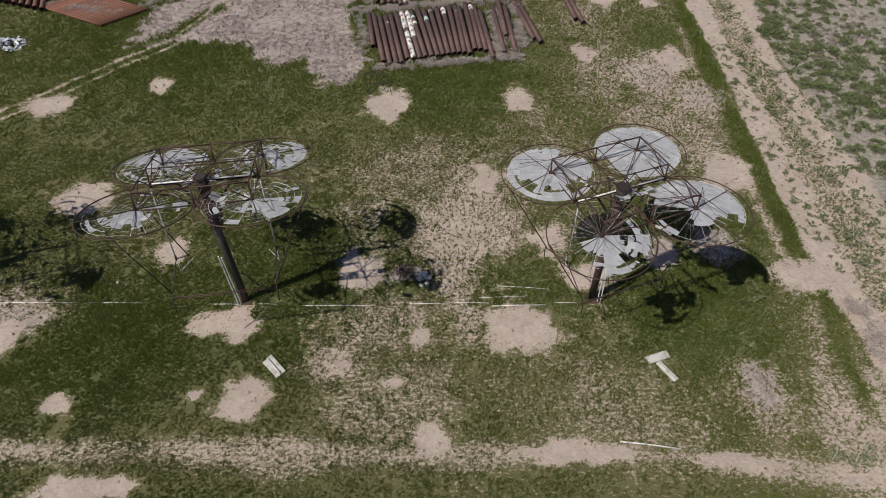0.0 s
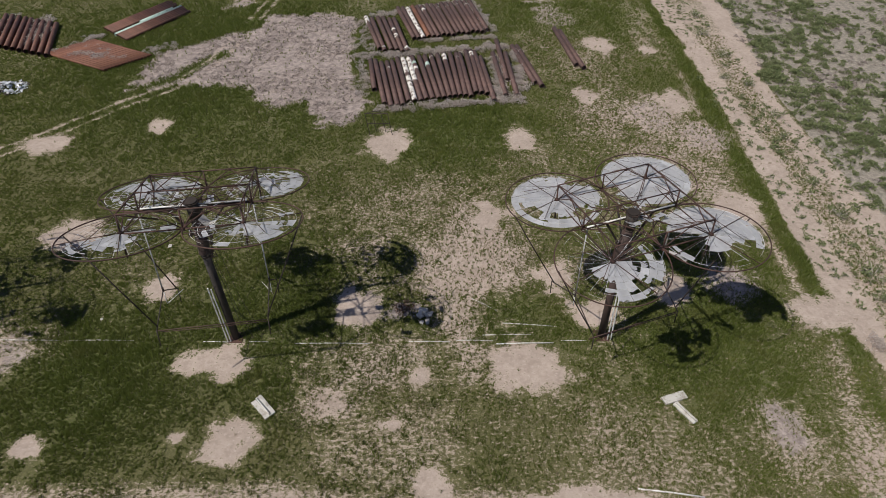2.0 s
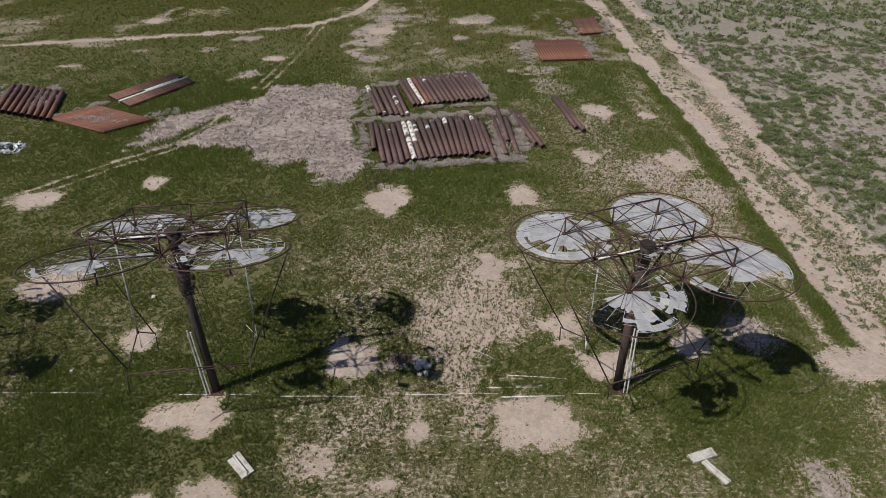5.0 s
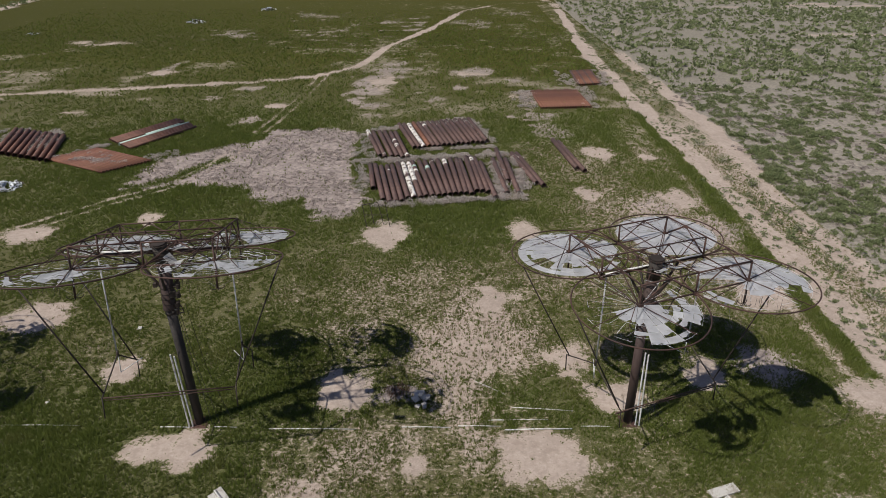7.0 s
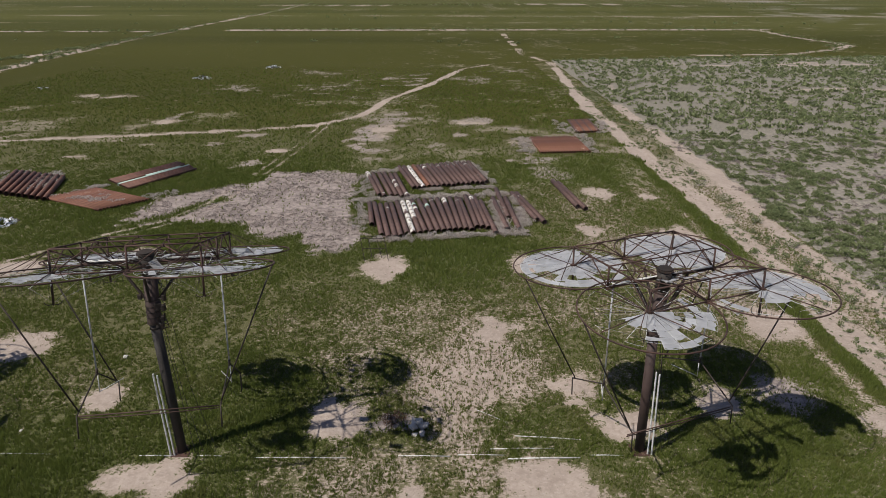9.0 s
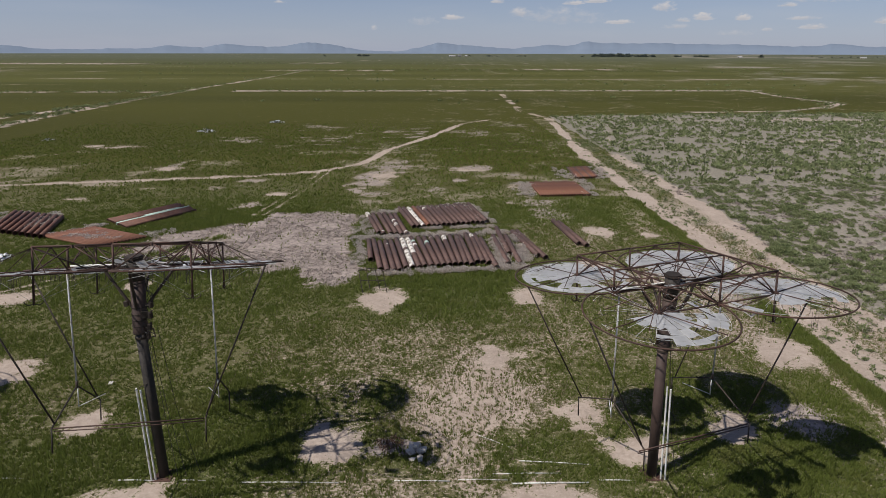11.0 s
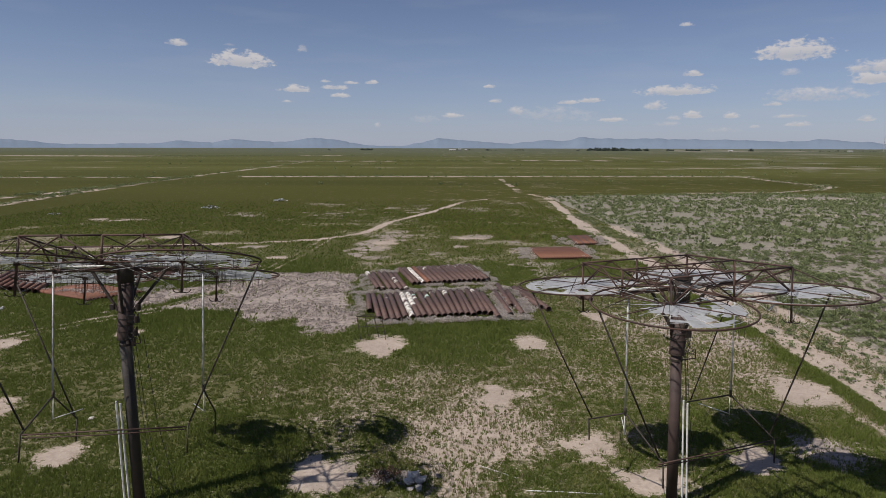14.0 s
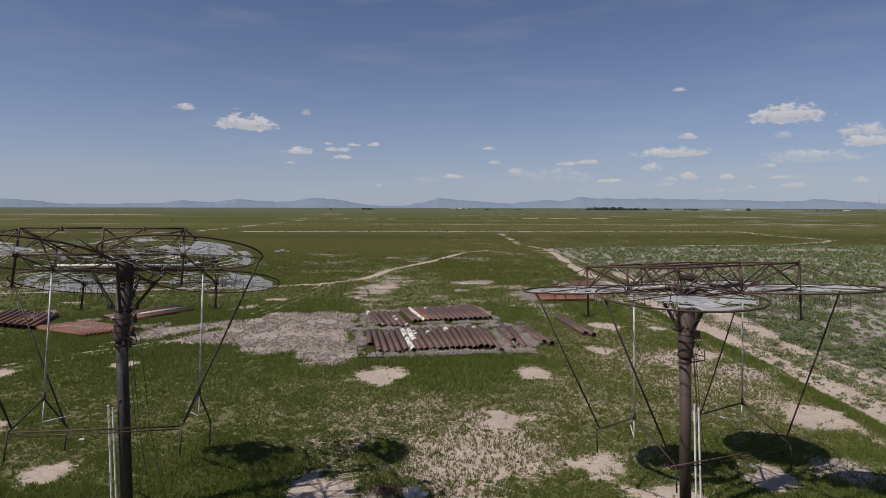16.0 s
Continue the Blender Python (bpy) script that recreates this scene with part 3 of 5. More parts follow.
    between = np.clip((44.5 - x) / 1.0, 0, 1) * np.clip((x - 35.6) / 1.0, 0, 1) * (y < 250)
    sparse = np.maximum(sparse, between * (0.75 + 0.6 * vnoise(x, y, 4, 59)))
    sparse = np.maximum(sparse, np.clip((2.2 + 2 * wob_big - near_line(x, y, TRACK_LOW)) / 1.5, 0, 1) * 0.8)
    sparse = np.maximum(sparse, np.clip((vnoise(x, y, 9, 10) * 0.5 + vnoise(x, y, 3.2, 11) * 0.3 + vnoise(x, y, 1.1, 13) * 0.2 - 0.45) * 2.6, 0, 0.72) * np.clip((x + 42) / 34, 0.45, 1))
    zones = vnoise(x * 0.7, y, 34, 55) * 0.5 + vnoise(x * 0.8, y, 8, 56) * 0.3 + vnoise(x * 0.8, y, 2.6, 57) * 0.2
    k = np.clip((y - 96 + 14 * wob_big) / 26, 0, 1)
    sparse = sparse * (1 - k) + k * np.minimum(sparse, 0.3 + 0.75 * vnoise(x * 0.8, y, 3.0, 58))
    sparse = np.maximum(sparse, np.clip((y - 85) / 25, 0, 1) * np.clip((260 - y) / 120, 0.3, 1) * np.clip((zones - 0.575) * 9, 0, 1))
    jx, jy = x + 2.6 * wob + 2.0 * wob_big, y + 2.8 * wob - 2.0 * wob_big
    dead = np.zeros(np.shape(x))
    for shape in (YARD, YARD_TAIL):
        soft = sum(inside(jx + a, jy + b, shape).astype(float) for a, b in ((0, 0), (0.7, 0), (-0.7, 0), (0, 0.9), (0, -0.9))) / 5
        dead = np.maximum(dead, soft)
    for cx, cy, rx, ry, k in LITTER:
        r = np.sqrt(((x - cx) / rx) ** 2 + ((y - cy) / ry) ** 2) + 0.9 * wob + 0.6 * wob_big
        dead = np.maximum(dead, k * np.clip((1.4 - r) / 0.8, 0, 1))
    worn = np.zeros(np.shape(x))
    grain = 1.1 * (vnoise(x * 0.45, y, 3.2, 91) - 0.5) + 0.9 * (vnoise(x * 0.7, y, 1.3, 92) - 0.5)
    for cx, cy, rx, ry, k in LITTER_FAR:
        r = np.sqrt(((x - cx) / rx) ** 2 + ((y - cy) / ry) ** 2) + 1.6 * grain
        worn = np.maximum(worn, k * np.clip((1.35 - r) / 0.7, 0, 1))
    worn = worn * np.where(y > 155, np.clip(2.4 * vnoise(x * 0.5, y, 2.0, 93) - 0.45, 0.1, 0.95), 1.0)
    dead = np.maximum(dead, 0.8 * worn)
    sparse = np.maximum(sparse, 1.3 * worn)
    sage = np.clip((x - 43.9 - 1.6 * wob_big) / 1.0, 0, 1) * np.clip((266 + 8 * wob_big + 0.1 * (x - 70) - y) / 4, 0, 1) * np.clip((400 - x) / 40, 0, 1)
    sage = np.maximum(sage, 0.5 * (y > 285) * np.clip((x - 225 - 0.25 * (y - 430) + 40 * (vnoise(x, y, 60, 81) - 0.5)) / 60, 0, 1) * (0.5 * vnoise(x * 0.3, y, 25, 82) + 0.5 * vnoise(x * 0.5, y, 7, 84)) * 1.5)
    lush = np.clip(1.6 - (near_line(x, y, LUSH) + 1.1 * wob_big + 0.5 * wob) / 0.8, 0, 1) * np.clip((y - 19) / 5, 0, 1) * np.clip((165 - y) / 50, 0, 1)
    for cx, cy, r in ((-14, 36, 9), (22, 33, 10), (-28, 30, 8), (5, 35.5, 3.5), (-2.4, 36.2, 2.3), (-30, 85, 22), (22, 100, 12), (0, 66, 9)):
        lush = np.maximum(lush, np.clip(1.4 - np.hypot(x - cx, y - cy) / r, 0, 1) * 0.9)
    for cx, cy, rx, ry, k in GREEN:
        r = np.sqrt(((x - cx) / rx) ** 2 + ((y - cy) / ry) ** 2) + 1.1 * wob + 0.6 * wob_big
        sparse = sparse * (1 - k * np.clip((1.5 - r) / 0.8, 0, 1))
    sparse = sparse * (1 - 0.55 * lush)
    lush = lush * (1 - np.clip(sparse, 0, 1) * 0.8)
    # past 1, far only steers the painted paling and haze of distant grass
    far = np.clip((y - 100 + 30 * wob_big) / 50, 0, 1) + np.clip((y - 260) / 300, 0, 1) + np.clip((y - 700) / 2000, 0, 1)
    return bare, np.clip(sparse, 0, 1.45), dead, sage, lush, far


def lift(x, y):
    """The plain rises a little towards the mountains."""
    k = np.clip((np.hypot(x, y) - 1200) / 2900, 0, 1)
    return 13.0 * k * k * (3 - 2 * k)


def spread(start, end, step, low, high, fine_to):
    """Places of grid lines: even between start and end, then wider and wider."""
    core = list(np.arange(start, end + step, step))
    for sign, limit in ((-1, low), (1, high)):
        s, p = step, core[-1] if sign > 0 else core[0]
        while p * sign < limit * sign:
            s = min(s * 1.14, 2.5 if p * sign < fine_to else 160)
            p += sign * s
            core = core + [p] if sign > 0 else [p] + core
    return np.array(core)


gx = spread(-62, 62, 0.48, -4880, 4880, 260)
gy = spread(12, 118, 0.48, -900, 4880, 450)
X, Y = np.meshgrid(gx, gy)
values = fields(X.ravel(), Y.ravel())
me = bpy.data.meshes.new("ground")
nx, ny = len(gx), len(gy)
me.vertices.add(nx * ny)
me.vertices.foreach_set("co", np.stack([X.ravel(), Y.ravel(), lift(X.ravel(), Y.ravel())], 1).astype(np.float32).ravel())
k = (np.arange(ny - 1)[:, None] * nx + np.arange(nx - 1)[None]).ravel()
me.loops.add(len(k) * 4)
me.loops.foreach_set("vertex_index", np.stack([k, k + 1, k + nx + 1, k + nx], 1).astype(np.int32).ravel())
me.polygons.add(len(k))
me.polygons.foreach_set("loop_start", np.arange(0, len(k) * 4, 4, dtype=np.int32))
me.update(calc_edges=True)
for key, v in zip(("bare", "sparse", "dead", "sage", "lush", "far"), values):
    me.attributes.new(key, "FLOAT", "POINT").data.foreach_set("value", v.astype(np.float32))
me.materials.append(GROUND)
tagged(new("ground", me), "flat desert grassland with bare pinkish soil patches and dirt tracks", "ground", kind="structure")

# ---- mountains and far woods on the horizon ----
verts, faces = [], []
az = np.radians(np.linspace(-60, 60, 961))
deg = np.degrees(az)
# azimuth in degrees and height in metres along the range
RIDGE = [(-35.9, 51), (-33.9, 47), (-32.3, 28), (-29.1, 23), (-26.4, 33),
         (-24.7, 33), (-23.8, 47), (-22.8, 58), (-21.6, 47), (-20.3, 42),
         (-18.5, 63), (-16.4, 47), (-14.0, 47), (-11.8, 77), (-10.1, 70),
         (-8.4, 42), (-6.7, 23), (-4.2, 14), (-2.4, 33), (-0.4, 75),
         (1.7, 65), (3.5, 47), (6.3, 33), (8.9, 58), (10.8, 56),
         (12.5, 79), (15.8, 75), (18.1, 70), (22.0, 70), (25.6, 58),
         (29.0, 51), (31.2, 65), (33.2, 51), (35.9, 35)]
ridge = np.interp(deg, [p[0] for p in RIDGE], [p[1] for p in RIDGE])
ridge = ridge * (0.88 + 0.2 * vnoise(deg, deg * 0, 1.1, 21)) + 9 * vnoise(deg, deg * 0, 0.7, 22) + 6 * vnoise(deg, deg * 0, 0.32, 23) - 8
for dist, share in ((4350, 0.0), (4480, 0.45), (4600, 1.0), (4760, 0.4)):
    for j, a in enumerate(az):
        h = share * ridge[j] + 0
        verts.append((math.sin(a) * dist, math.cos(a) * dist, max(h, -0.5) + 12.2))
for row in range(3):
    for j in range(960):
        b = row * 961 + j
        faces.append((b, b + 1, b + 962, b + 961))
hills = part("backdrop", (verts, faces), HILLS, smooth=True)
tagged(hills, "low mountain range tinted hazy blue along the horizon", "mountains", kind="structure")


def clumps(name, spots, leaves, size, material, label, category, flat_top=0.75, up=0.5):
    """Loose leaves in domes: spots are x, y, radius, height."""
    rng = np.random.default_rng(len(name) * 7 + 1)
    spots = np.asarray(spots, float)
    n = len(spots) * leaves
    s = np.repeat(spots, leaves, 0)
    a, q = rng.uniform(0, 2 * np.pi, n), np.sqrt(rng.uniform(0.02, 1, n))
    lobes = 0.78 + 0.34 * np.sin(a * 3 + s[:, 0] * 5) * rng.uniform(0.5, 1, n)
    h = s[:, 3] * np.sqrt(np.clip(1 - (q * flat_top) ** 2, 0.02, 1)) * rng.uniform(0.35, 1.0, n)
    mid = np.stack([s[:, 0] + s[:, 2] * q * lobes * np.cos(a), s[:, 1] + s[:, 2] * q * lobes * np.sin(a), h], 1)
    out = np.stack([np.cos(a) * q, np.sin(a) * q, rng.uniform(0.2, 1.2, n) * up + 0.2], 1) + rng.normal(0, 0.35, (n, 3))
    out /= np.linalg.norm(out, axis=1, keepdims=True)
    side = np.cross(out, rng.normal(0, 1, (n, 3)))
    side /= np.linalg.norm(side, axis=1, keepdims=True) + 1e-9
    k = size * s[:, 2:3] * rng.uniform(0.6, 1.4, (n, 1))
    tri = np.stack([mid - side * k * 0.5, mid + side * k * 0.5, mid + out * k * 1.2], 1).reshape(-1, 3)
    tri[:, 2] = np.maximum(tri[:, 2], 0.0)
    return soup(name, tri, np.arange(n * 3), 3, material, label, category)


rng = np.random.default_rng(5)
far_trees = []
for a0, a1, count, high in ((13.2, 16.8, 60, 12), (17.0, 18.4, 26, 10), (20.0, 20.6, 8, 8), (21.5, 22.6, 16, 8), (26.45, 26.6, 3, 12), (12.3, 12.5, 3, 6), (4.0, 5.0, 14, 6), (6.6, 7.5, 12, 6),
                            (-7.5, -6.4, 14, 8), (-10.4, -10.2, 3, 6), (0.5, 3.0, 12, 6), (-5, 36, 170, 3.2), (-36, -5, 60, 2.4), (28, 35.5, 30, 5)):
    for j in range(count):
        a, d = radians(rng.uniform(a0, a1)), rng.uniform(2650, 2900)
        h = high * rng.uniform(0.55, 1.15)
        far_trees.append((math.sin(a) * d, math.cos(a) * d, h * 0.75, h + 0.75 * float(lift(0, d))))
clumps("far_trees", far_trees, 60, 0.5, WOODS, "distant dark rows of trees on the flat horizon", "trees", 0.9)


def far_house(degrees, dist, w, h, label):
    """A pale farm building with a pitched roof, far off."""
    a = radians(degrees)
    house = tagged(new("farm_building"), label, "building", "buildings on the horizon")
    house.matrix_world = pose(math.sin(a) * dist, math.cos(a) * dist, float(lift(0, dist)) - 0.3, 0, 0, -degrees)
    part("wall", box(w, 9, h), WHITE_BOARD, house)
    x, y = w / 2 + 0.5, 5.2
    roof = [(-x, -y, h), (x, -y, h), (x, y, h), (-x, y, h), (-x, 0, h + 2.2), (x, 0, h + 2.2)]
    part("roof", (roof, [(3, 2, 1, 0), (0, 1, 5, 4), (2, 3, 4, 5), (1, 2, 5), (3, 0, 4)]), GALV, house)
    for k in range(3):
        part("door", box(w * 0.14, 0.2, h * 0.7, ((k - 1) * w * 0.3, -4.6, 0)), DARK_TUBE, house)


for degrees, w, h in ((0.95, 26, 4), (1.6, 14, 6), (2.2, 10, 4), (24.99, 14, 4), (33.4, 18, 3)):
    far_house(degrees, 2600, w, h, "far pale farm building on the flat horizon")
mast = tagged(new("radio_mast"), "thin distant lattice mast on the horizon", "mast")
mast.location = (math.sin(radians(35.49)) * 2700, math.cos(radians(35.49)) * 2700, float(lift(0, 2700)) - 0.3)
for x, y in ((-0.8, -0.5), (0.8, -0.5), (0, 0.9)):
    part("leg", tube([(x * 1.4, y * 1.4, 0), (x * 0.3, y * 0.3, 58)], 0.3, 5), GALV, mast)
for z in range(4, 56, 6):
    part("ring", tube([(1.0 * math.cos(q), 1.0 * math.sin(q), z) for q in (0, 2.1, 4.2)], 0.15, 4, closed=True), GALV, mast)

# ---- the two solar lens towers ----
ARM, TOP, FOOT = 3.81, 1.34, 1.55      # half the square of hubs, height of the upper chords, length of the posts below
SECTORS = 22
BANDS = ((0.22, 1.25), (1.25, 1.80), (1.80, 2.35), (2.35, 2.86), (2.86, 3.32))


def lens_disc(tower, m, centre, gone, seed, droop):
    """Spokes and rim wires of one lens disc with the panels that are left; gone(angle, radius) is the share that is missing."""
    rnd = random.Random(seed)
    bars, wires = [], []
    c = Vector(centre)
    for k in range(SECTORS):
        a = 2 * math.pi * k / SECTORS
        end = Vector((math.cos(a), math.sin(a), 0))
        bend = rnd.uniform(-0.12, 0.05) * droop
        reach = 3.36 if gone(math.degrees(a), 2.8) < 0.8 else rnd.uniform(2.2, 3.36)
        bars.append(tube([m @ (c + end * 0.1), m @ (c + end * 1.8 + Vector((0, 0, bend))), m @ (c + end * reach + Vector((0, 0, bend * 2)))], 0.012 if gone(math.degrees(a), 1.6) < 0.8 else 0.0045, 4))
        for r in (1.25, 1.8, 2.35, 2.86, 3.34):
            there = gone(math.degrees(a) + 8, r) < 0.8
            if rnd.random() < (1.0 if there else 0.22 if r < 3 else 0.6):
                pts = [m @ (c + Vector((math.cos(a + q) * r, math.sin(a + q) * r, rnd.uniform(-0.02, 0.02) * droop))) for q in (0, math.pi / SECTORS, 2 * math.pi / SECTORS)]
                bars.append(tube(pts, (0.011 if rnd.random() < 0.7 else 0.02) if there else 0.007, 4))
    for k in range(34):     # thin broken wires between the spokes
        a = rnd.uniform(0, 6.28)
        if gone(math.degrees(a), 1.6) > 0.5:
            p = c + Vector((math.cos(a), math.sin(a), 0)) * rnd.uniform(0.2, 1.2)
            q = c + Vector((math.cos(a + rnd.uniform(-0.2, 0.2)), math.sin(a), rnd.uniform(-0.15, 0.1))) * rnd.uniform(2.0, 3.3)
            (wires if rnd.random() < 0.6 else bars).append(tube([m @ p, m @ q], 0.009, 3))
    for k in range(80):     # loose wires that hang below the disc
        a, r = rnd.uniform(0, 6.28), rnd.uniform(0.8, 3.4)
        p = c + Vector((math.cos(a) * r, math.sin(a) * r, -0.02))
        wires.append(tube([m @ p, m @ (p + Vector((rnd.uniform(-0.06, 0.06), rnd.uniform(-0.06, 0.06), -rnd.uniform(0.25, 0.95))))], 0.008, 3))
    disc = part("lens_disc", joined(*bars), SPOKE, tower, "thin bright spokes and rim wires of a round lens")
    tagged(part("wire_tangle", joined(*wires), DARK_TUBE, disc), "dark loose wires hanging from the disc", kind="stuff")
    for band, (r0, r1) in enumerate(BANDS):
        for k in range(SECTORS):
            mid, rm = (360 * (k + 0.5) / SECTORS) % 360, (r0 + r1) / 2
            lost = gone(mid, rm)
            if rnd.random() < lost:
                continue
            a0, a1 = 2 * math.pi * (k + 0.008) / SECTORS, 2 * math.pi * (k + 0.992) / SECTORS
            # panels at the edge of a hole are broken and keep a part of their length
            near_gap = max(gone((mid + q) % 360, min(rm + w, 3.2)) for q, w in ((-17, 0), (17, 0), (0, 0.5)))
            cut = rnd.uniform(0.45, 0.95) if rnd.random() < 0.05 * droop + 0.4 * (near_gap > 0.5) + 0.5 * (lost > 0.3) else 1.0
            ra, rb = r0 + 0.006, r0 + (r1 - r0 - 0.006) * cut
            tilt, drop = rnd.uniform(-0.05, 0.05) * (0.4 + (droop if lost > 0.05 else 0.2) + (2.0 if droop > 0.8 and lost > 0.05 else 0.0) * (rnd.random() < 0.4)), -0.02 - rnd.uniform(0, 0.04) * droop
            cone = lambda r: drop + 0.035 * (3.3 - r)
            pts = []
            edge = [(ra, 0.0), (rb, 0.0), (rb, 1.0), (ra, 1.0)]
            if cut < 1:      # a jagged broken end
                edge[1:3] = [(ra + (rb - ra) * rnd.uniform(0.55, 1.25), q) for q in (0.0, 0.3, 0.55, 0.8, 1.0)]
            for r, q in edge:
                a = a0 + (a1 - a0) * q
                pts.append(c + Vector((math.cos(a) * r, math.sin(a) * r, cone(r) + tilt * (2 * q - 1))))
            thick, n = Vector((0, 0, -0.008)), len(edge)
            verts = [m @ p for p in pts] + [m @ (p + thick) for p in pts]
            faces = [tuple(range(n)), tuple(range(2 * n - 1, n - 1, -1))] + [(i, n + i, n + (i + 1) % n, (i + 1) % n) for i in range(n)]
            part("lens_panel", (verts, faces), LENS, disc)
    return disc


def ranges(*spans):
    """A missing-share function from (from, to, inner, outer radius, share) spans of degrees and metres; later spans win."""
    def gone(angle, radius):
        share = 0.0
        for lo, hi, inner, outer, s in spans:
            if inner <= radius <= outer and (lo <= angle <= hi or lo <= angle + 360 <= hi):
                share = s
        return share
    return gone


def lens_tower(label, base, origin, tilt, turn, pole_mat, pole_top, sleeve, discs, conduit, seed, reach, lean=0.0, hang=(0.0, 0.0), far_arm=3.1, crown=(0.0, 0.0), nod=0.0):
    tower = tagged(new("solar_lens_tower"), label, "solar tower", "solar lens towers")
    tower.location = (*base, 0)
    shift = Matrix.Translation(Vector(origin) - Vector((*base, 0)))
    m = shift @ Matrix.Rotation(radians(tilt[0]), 4, "X") @ Matrix.Rotation(radians(tilt[1]), 4, "Y") @ Matrix.Rotation(radians(turn), 4, "Z")
    rnd = random.Random(seed)
    head = origin[2]

    def bar(name, a, b, r, mat, label="", sides=8, sag=0.0):
        a, b = Vector(a), Vector(b)
        pts = [a, b] if not sag else [a, (a + b) / 2 + Vector((0, 0, -sag)), b]
        return part(name, tube([m @ p for p in pts], r, sides), mat, tower, label, smooth=True)

    # pole, sleeve with bands, foot plate
    at = lambda z: Vector((lean * z, 0, z))
    top_at = lambda z: Vector((*crown, z))
    part("pole", tube([at(0), at(sleeve + 0.3)], 0.305, 24), pole_mat, tower, "tall round steel pole", smooth=True)
    drum = pole_top - 1.6
    part("drum", tube([top_at(drum - 0.05), top_at(pole_top - 0.3)], 0.43, 24), POLE_DARK, tower, "dark drum at the pole head", smooth=True)
    part("flange", joined(tube([top_at(pole_top - 0.36), top_at(pole_top - 0.30)], 0.50, 24), tube([top_at(pole_top - 0.30), top_at(pole_top - 0.22)], 0.42, 24)), DARK_TUBE, tower, "dark flange on the pole head")
    for k in range(10):
        a = k * math.pi / 5
        part("bolt", tube([top_at(pole_top - 0.3) + Vector((0.495 * math.cos(a), 0.495 * math.sin(a), -0.1)), top_at(pole_top - 0.3) + Vector((0.495 * math.cos(a), 0.495 * math.sin(a), 0.05))], 0.02, 6), RUST, tower)
    part("sleeve", tube([at(sleeve), at(sleeve + 0.12), top_at(drum)], 0.40, 24), POLE_BROWN, tower, "wider brown sleeve round the pole top", smooth=True)
    for z in (sleeve + 0.02, sleeve + 0.45, sleeve + 0.8, sleeve + 1.15, sleeve + 1.55, drum - 0.2):
        mid = at(sleeve).lerp(top_at(drum), (z - sleeve) / (drum - sleeve))
        part("clamp_band", tube([mid, mid + Vector((0, 0, 0.06))], 0.425, 24), DARK_TUBE, tower)
    part("foot_plate", box(1.15, 1.15, 0.06, bevel=0.01), RUST, tower)
    for k in range(8):
        a = k * math.pi / 4
        part("bolt", tube([(0.45 * math.cos(a), 0.45 * math.sin(a), 0.05), (0.45 * math.cos(a), 0.45 * math.sin(a), 0.13)], 0.025, 6), RUST, tower)
    # junction box and cable loops at the collar
    z = sleeve - 0.35
    part("collar", tube([at(z), at(z + 0.12)], 0.345, 20), DARK_TUBE, tower)
    part("bracket", joined(tube([at(z) + Vector((0.3, -0.1, 0.05)), at(z) + Vector((0.95, -0.25, 0.2))], 0.035, 6),
                           tube([at(z) + Vector((0.95, -0.25, 0.2)), at(z) + Vector((0.9, -0.3, 0.75))], 0.03, 6),
                           tube([at(z) + Vector((0.3, -0.1, 0.55)), at(z) + Vector((0.9, -0.28, 0.4))], 0.025, 6)), DARK_TUBE, tower)
    part("control_box", box(0.34, 0.24, 0.42, at(sleeve + 1.0) + Vector((0.5, -0.15, 0)), 0.3, 0.02), DARK_TUBE, tower)
    part("control_box", box(0.22, 0.2, 0.3, at(sleeve + 1.7) + Vector((-0.5, -0.12, 0)), 0.1, 0.02), DARK_TUBE, tower)
    for k, (z1, side) in enumerate(((0.15, 0.46), (0.75, 0.5), (1.5, 0.52), (2.2, 0.55)) if tilt[0] < -10 else ()):    # hydraulic units up the side of the sleeve
        foot = at(sleeve + z1 - 0.5) + Vector((side + 0.14 * k, -0.1 - 0.05 * k, 0))
        part("drive_unit", joined(tube([foot, foot + Vector((0.03, -0.02, 0.34))], 0.13, 10), tube([foot + Vector((-0.3, 0, 0.1)), foot + Vector((0.05, 0, 0.1))], 0.05, 6),
                                  tube([foot + Vector((0.02, 0, 0.3)), foot + Vector((0.2, -0.1, 0.5))], 0.05, 6)), DARK_TUBE, tower, "dark grimy drive unit")
    for k in range(9):
        pts, x0 = [], rnd.uniform(0.35, 0.6)
        for j in range(9):
            a = j / 8
            pts.append(at(z + 0.2 + 1.4 * a + 0.3 * math.sin(6.3 * a + k)) + Vector((x0 + 0.35 * math.sin(a * 3.1 + k) * rnd.uniform(0.6, 1.2), -0.15 + 0.2 * math.sin(4 * a + k * 2), 0)))
        part("cable", tube(pts, 0.013, 4), CABLE, tower)
    for k, (dx, dy) in enumerate(((0.5, -0.1), (0.62, 0.05), (0.95, 0.5))):
        part("cable", tube([at(z + 0.4) + Vector((dx * 0.8, dy, 0)), at(z * 0.5) + Vector((dx + 0.2, dy, 0)), (dx + 0.5 + 0.35 * k, dy - 0.2, 0.02)], 0.016, 4), CABLE, tower)
    # two white conduits that lean along the pole
    for dx in (0.0, 0.27):
        part("conduit", tube([(conduit[0] + dx, conduit[1], 0), (conduit[0] + dx * 0.85 + conduit[2], conduit[1] + 0.05, conduit[3] + rnd.uniform(-0.2, 0.2))], 0.055, 8), WHITE_TUBE, tower, "white plastic conduit")
    part("conduit_clip", tube([(conduit[0] - 0.1 + conduit[2], conduit[1], conduit[3] - 0.15), (0.1, -0.3, conduit[3] + 0.3)], 0.02, 5), DARK_TUBE, tower)

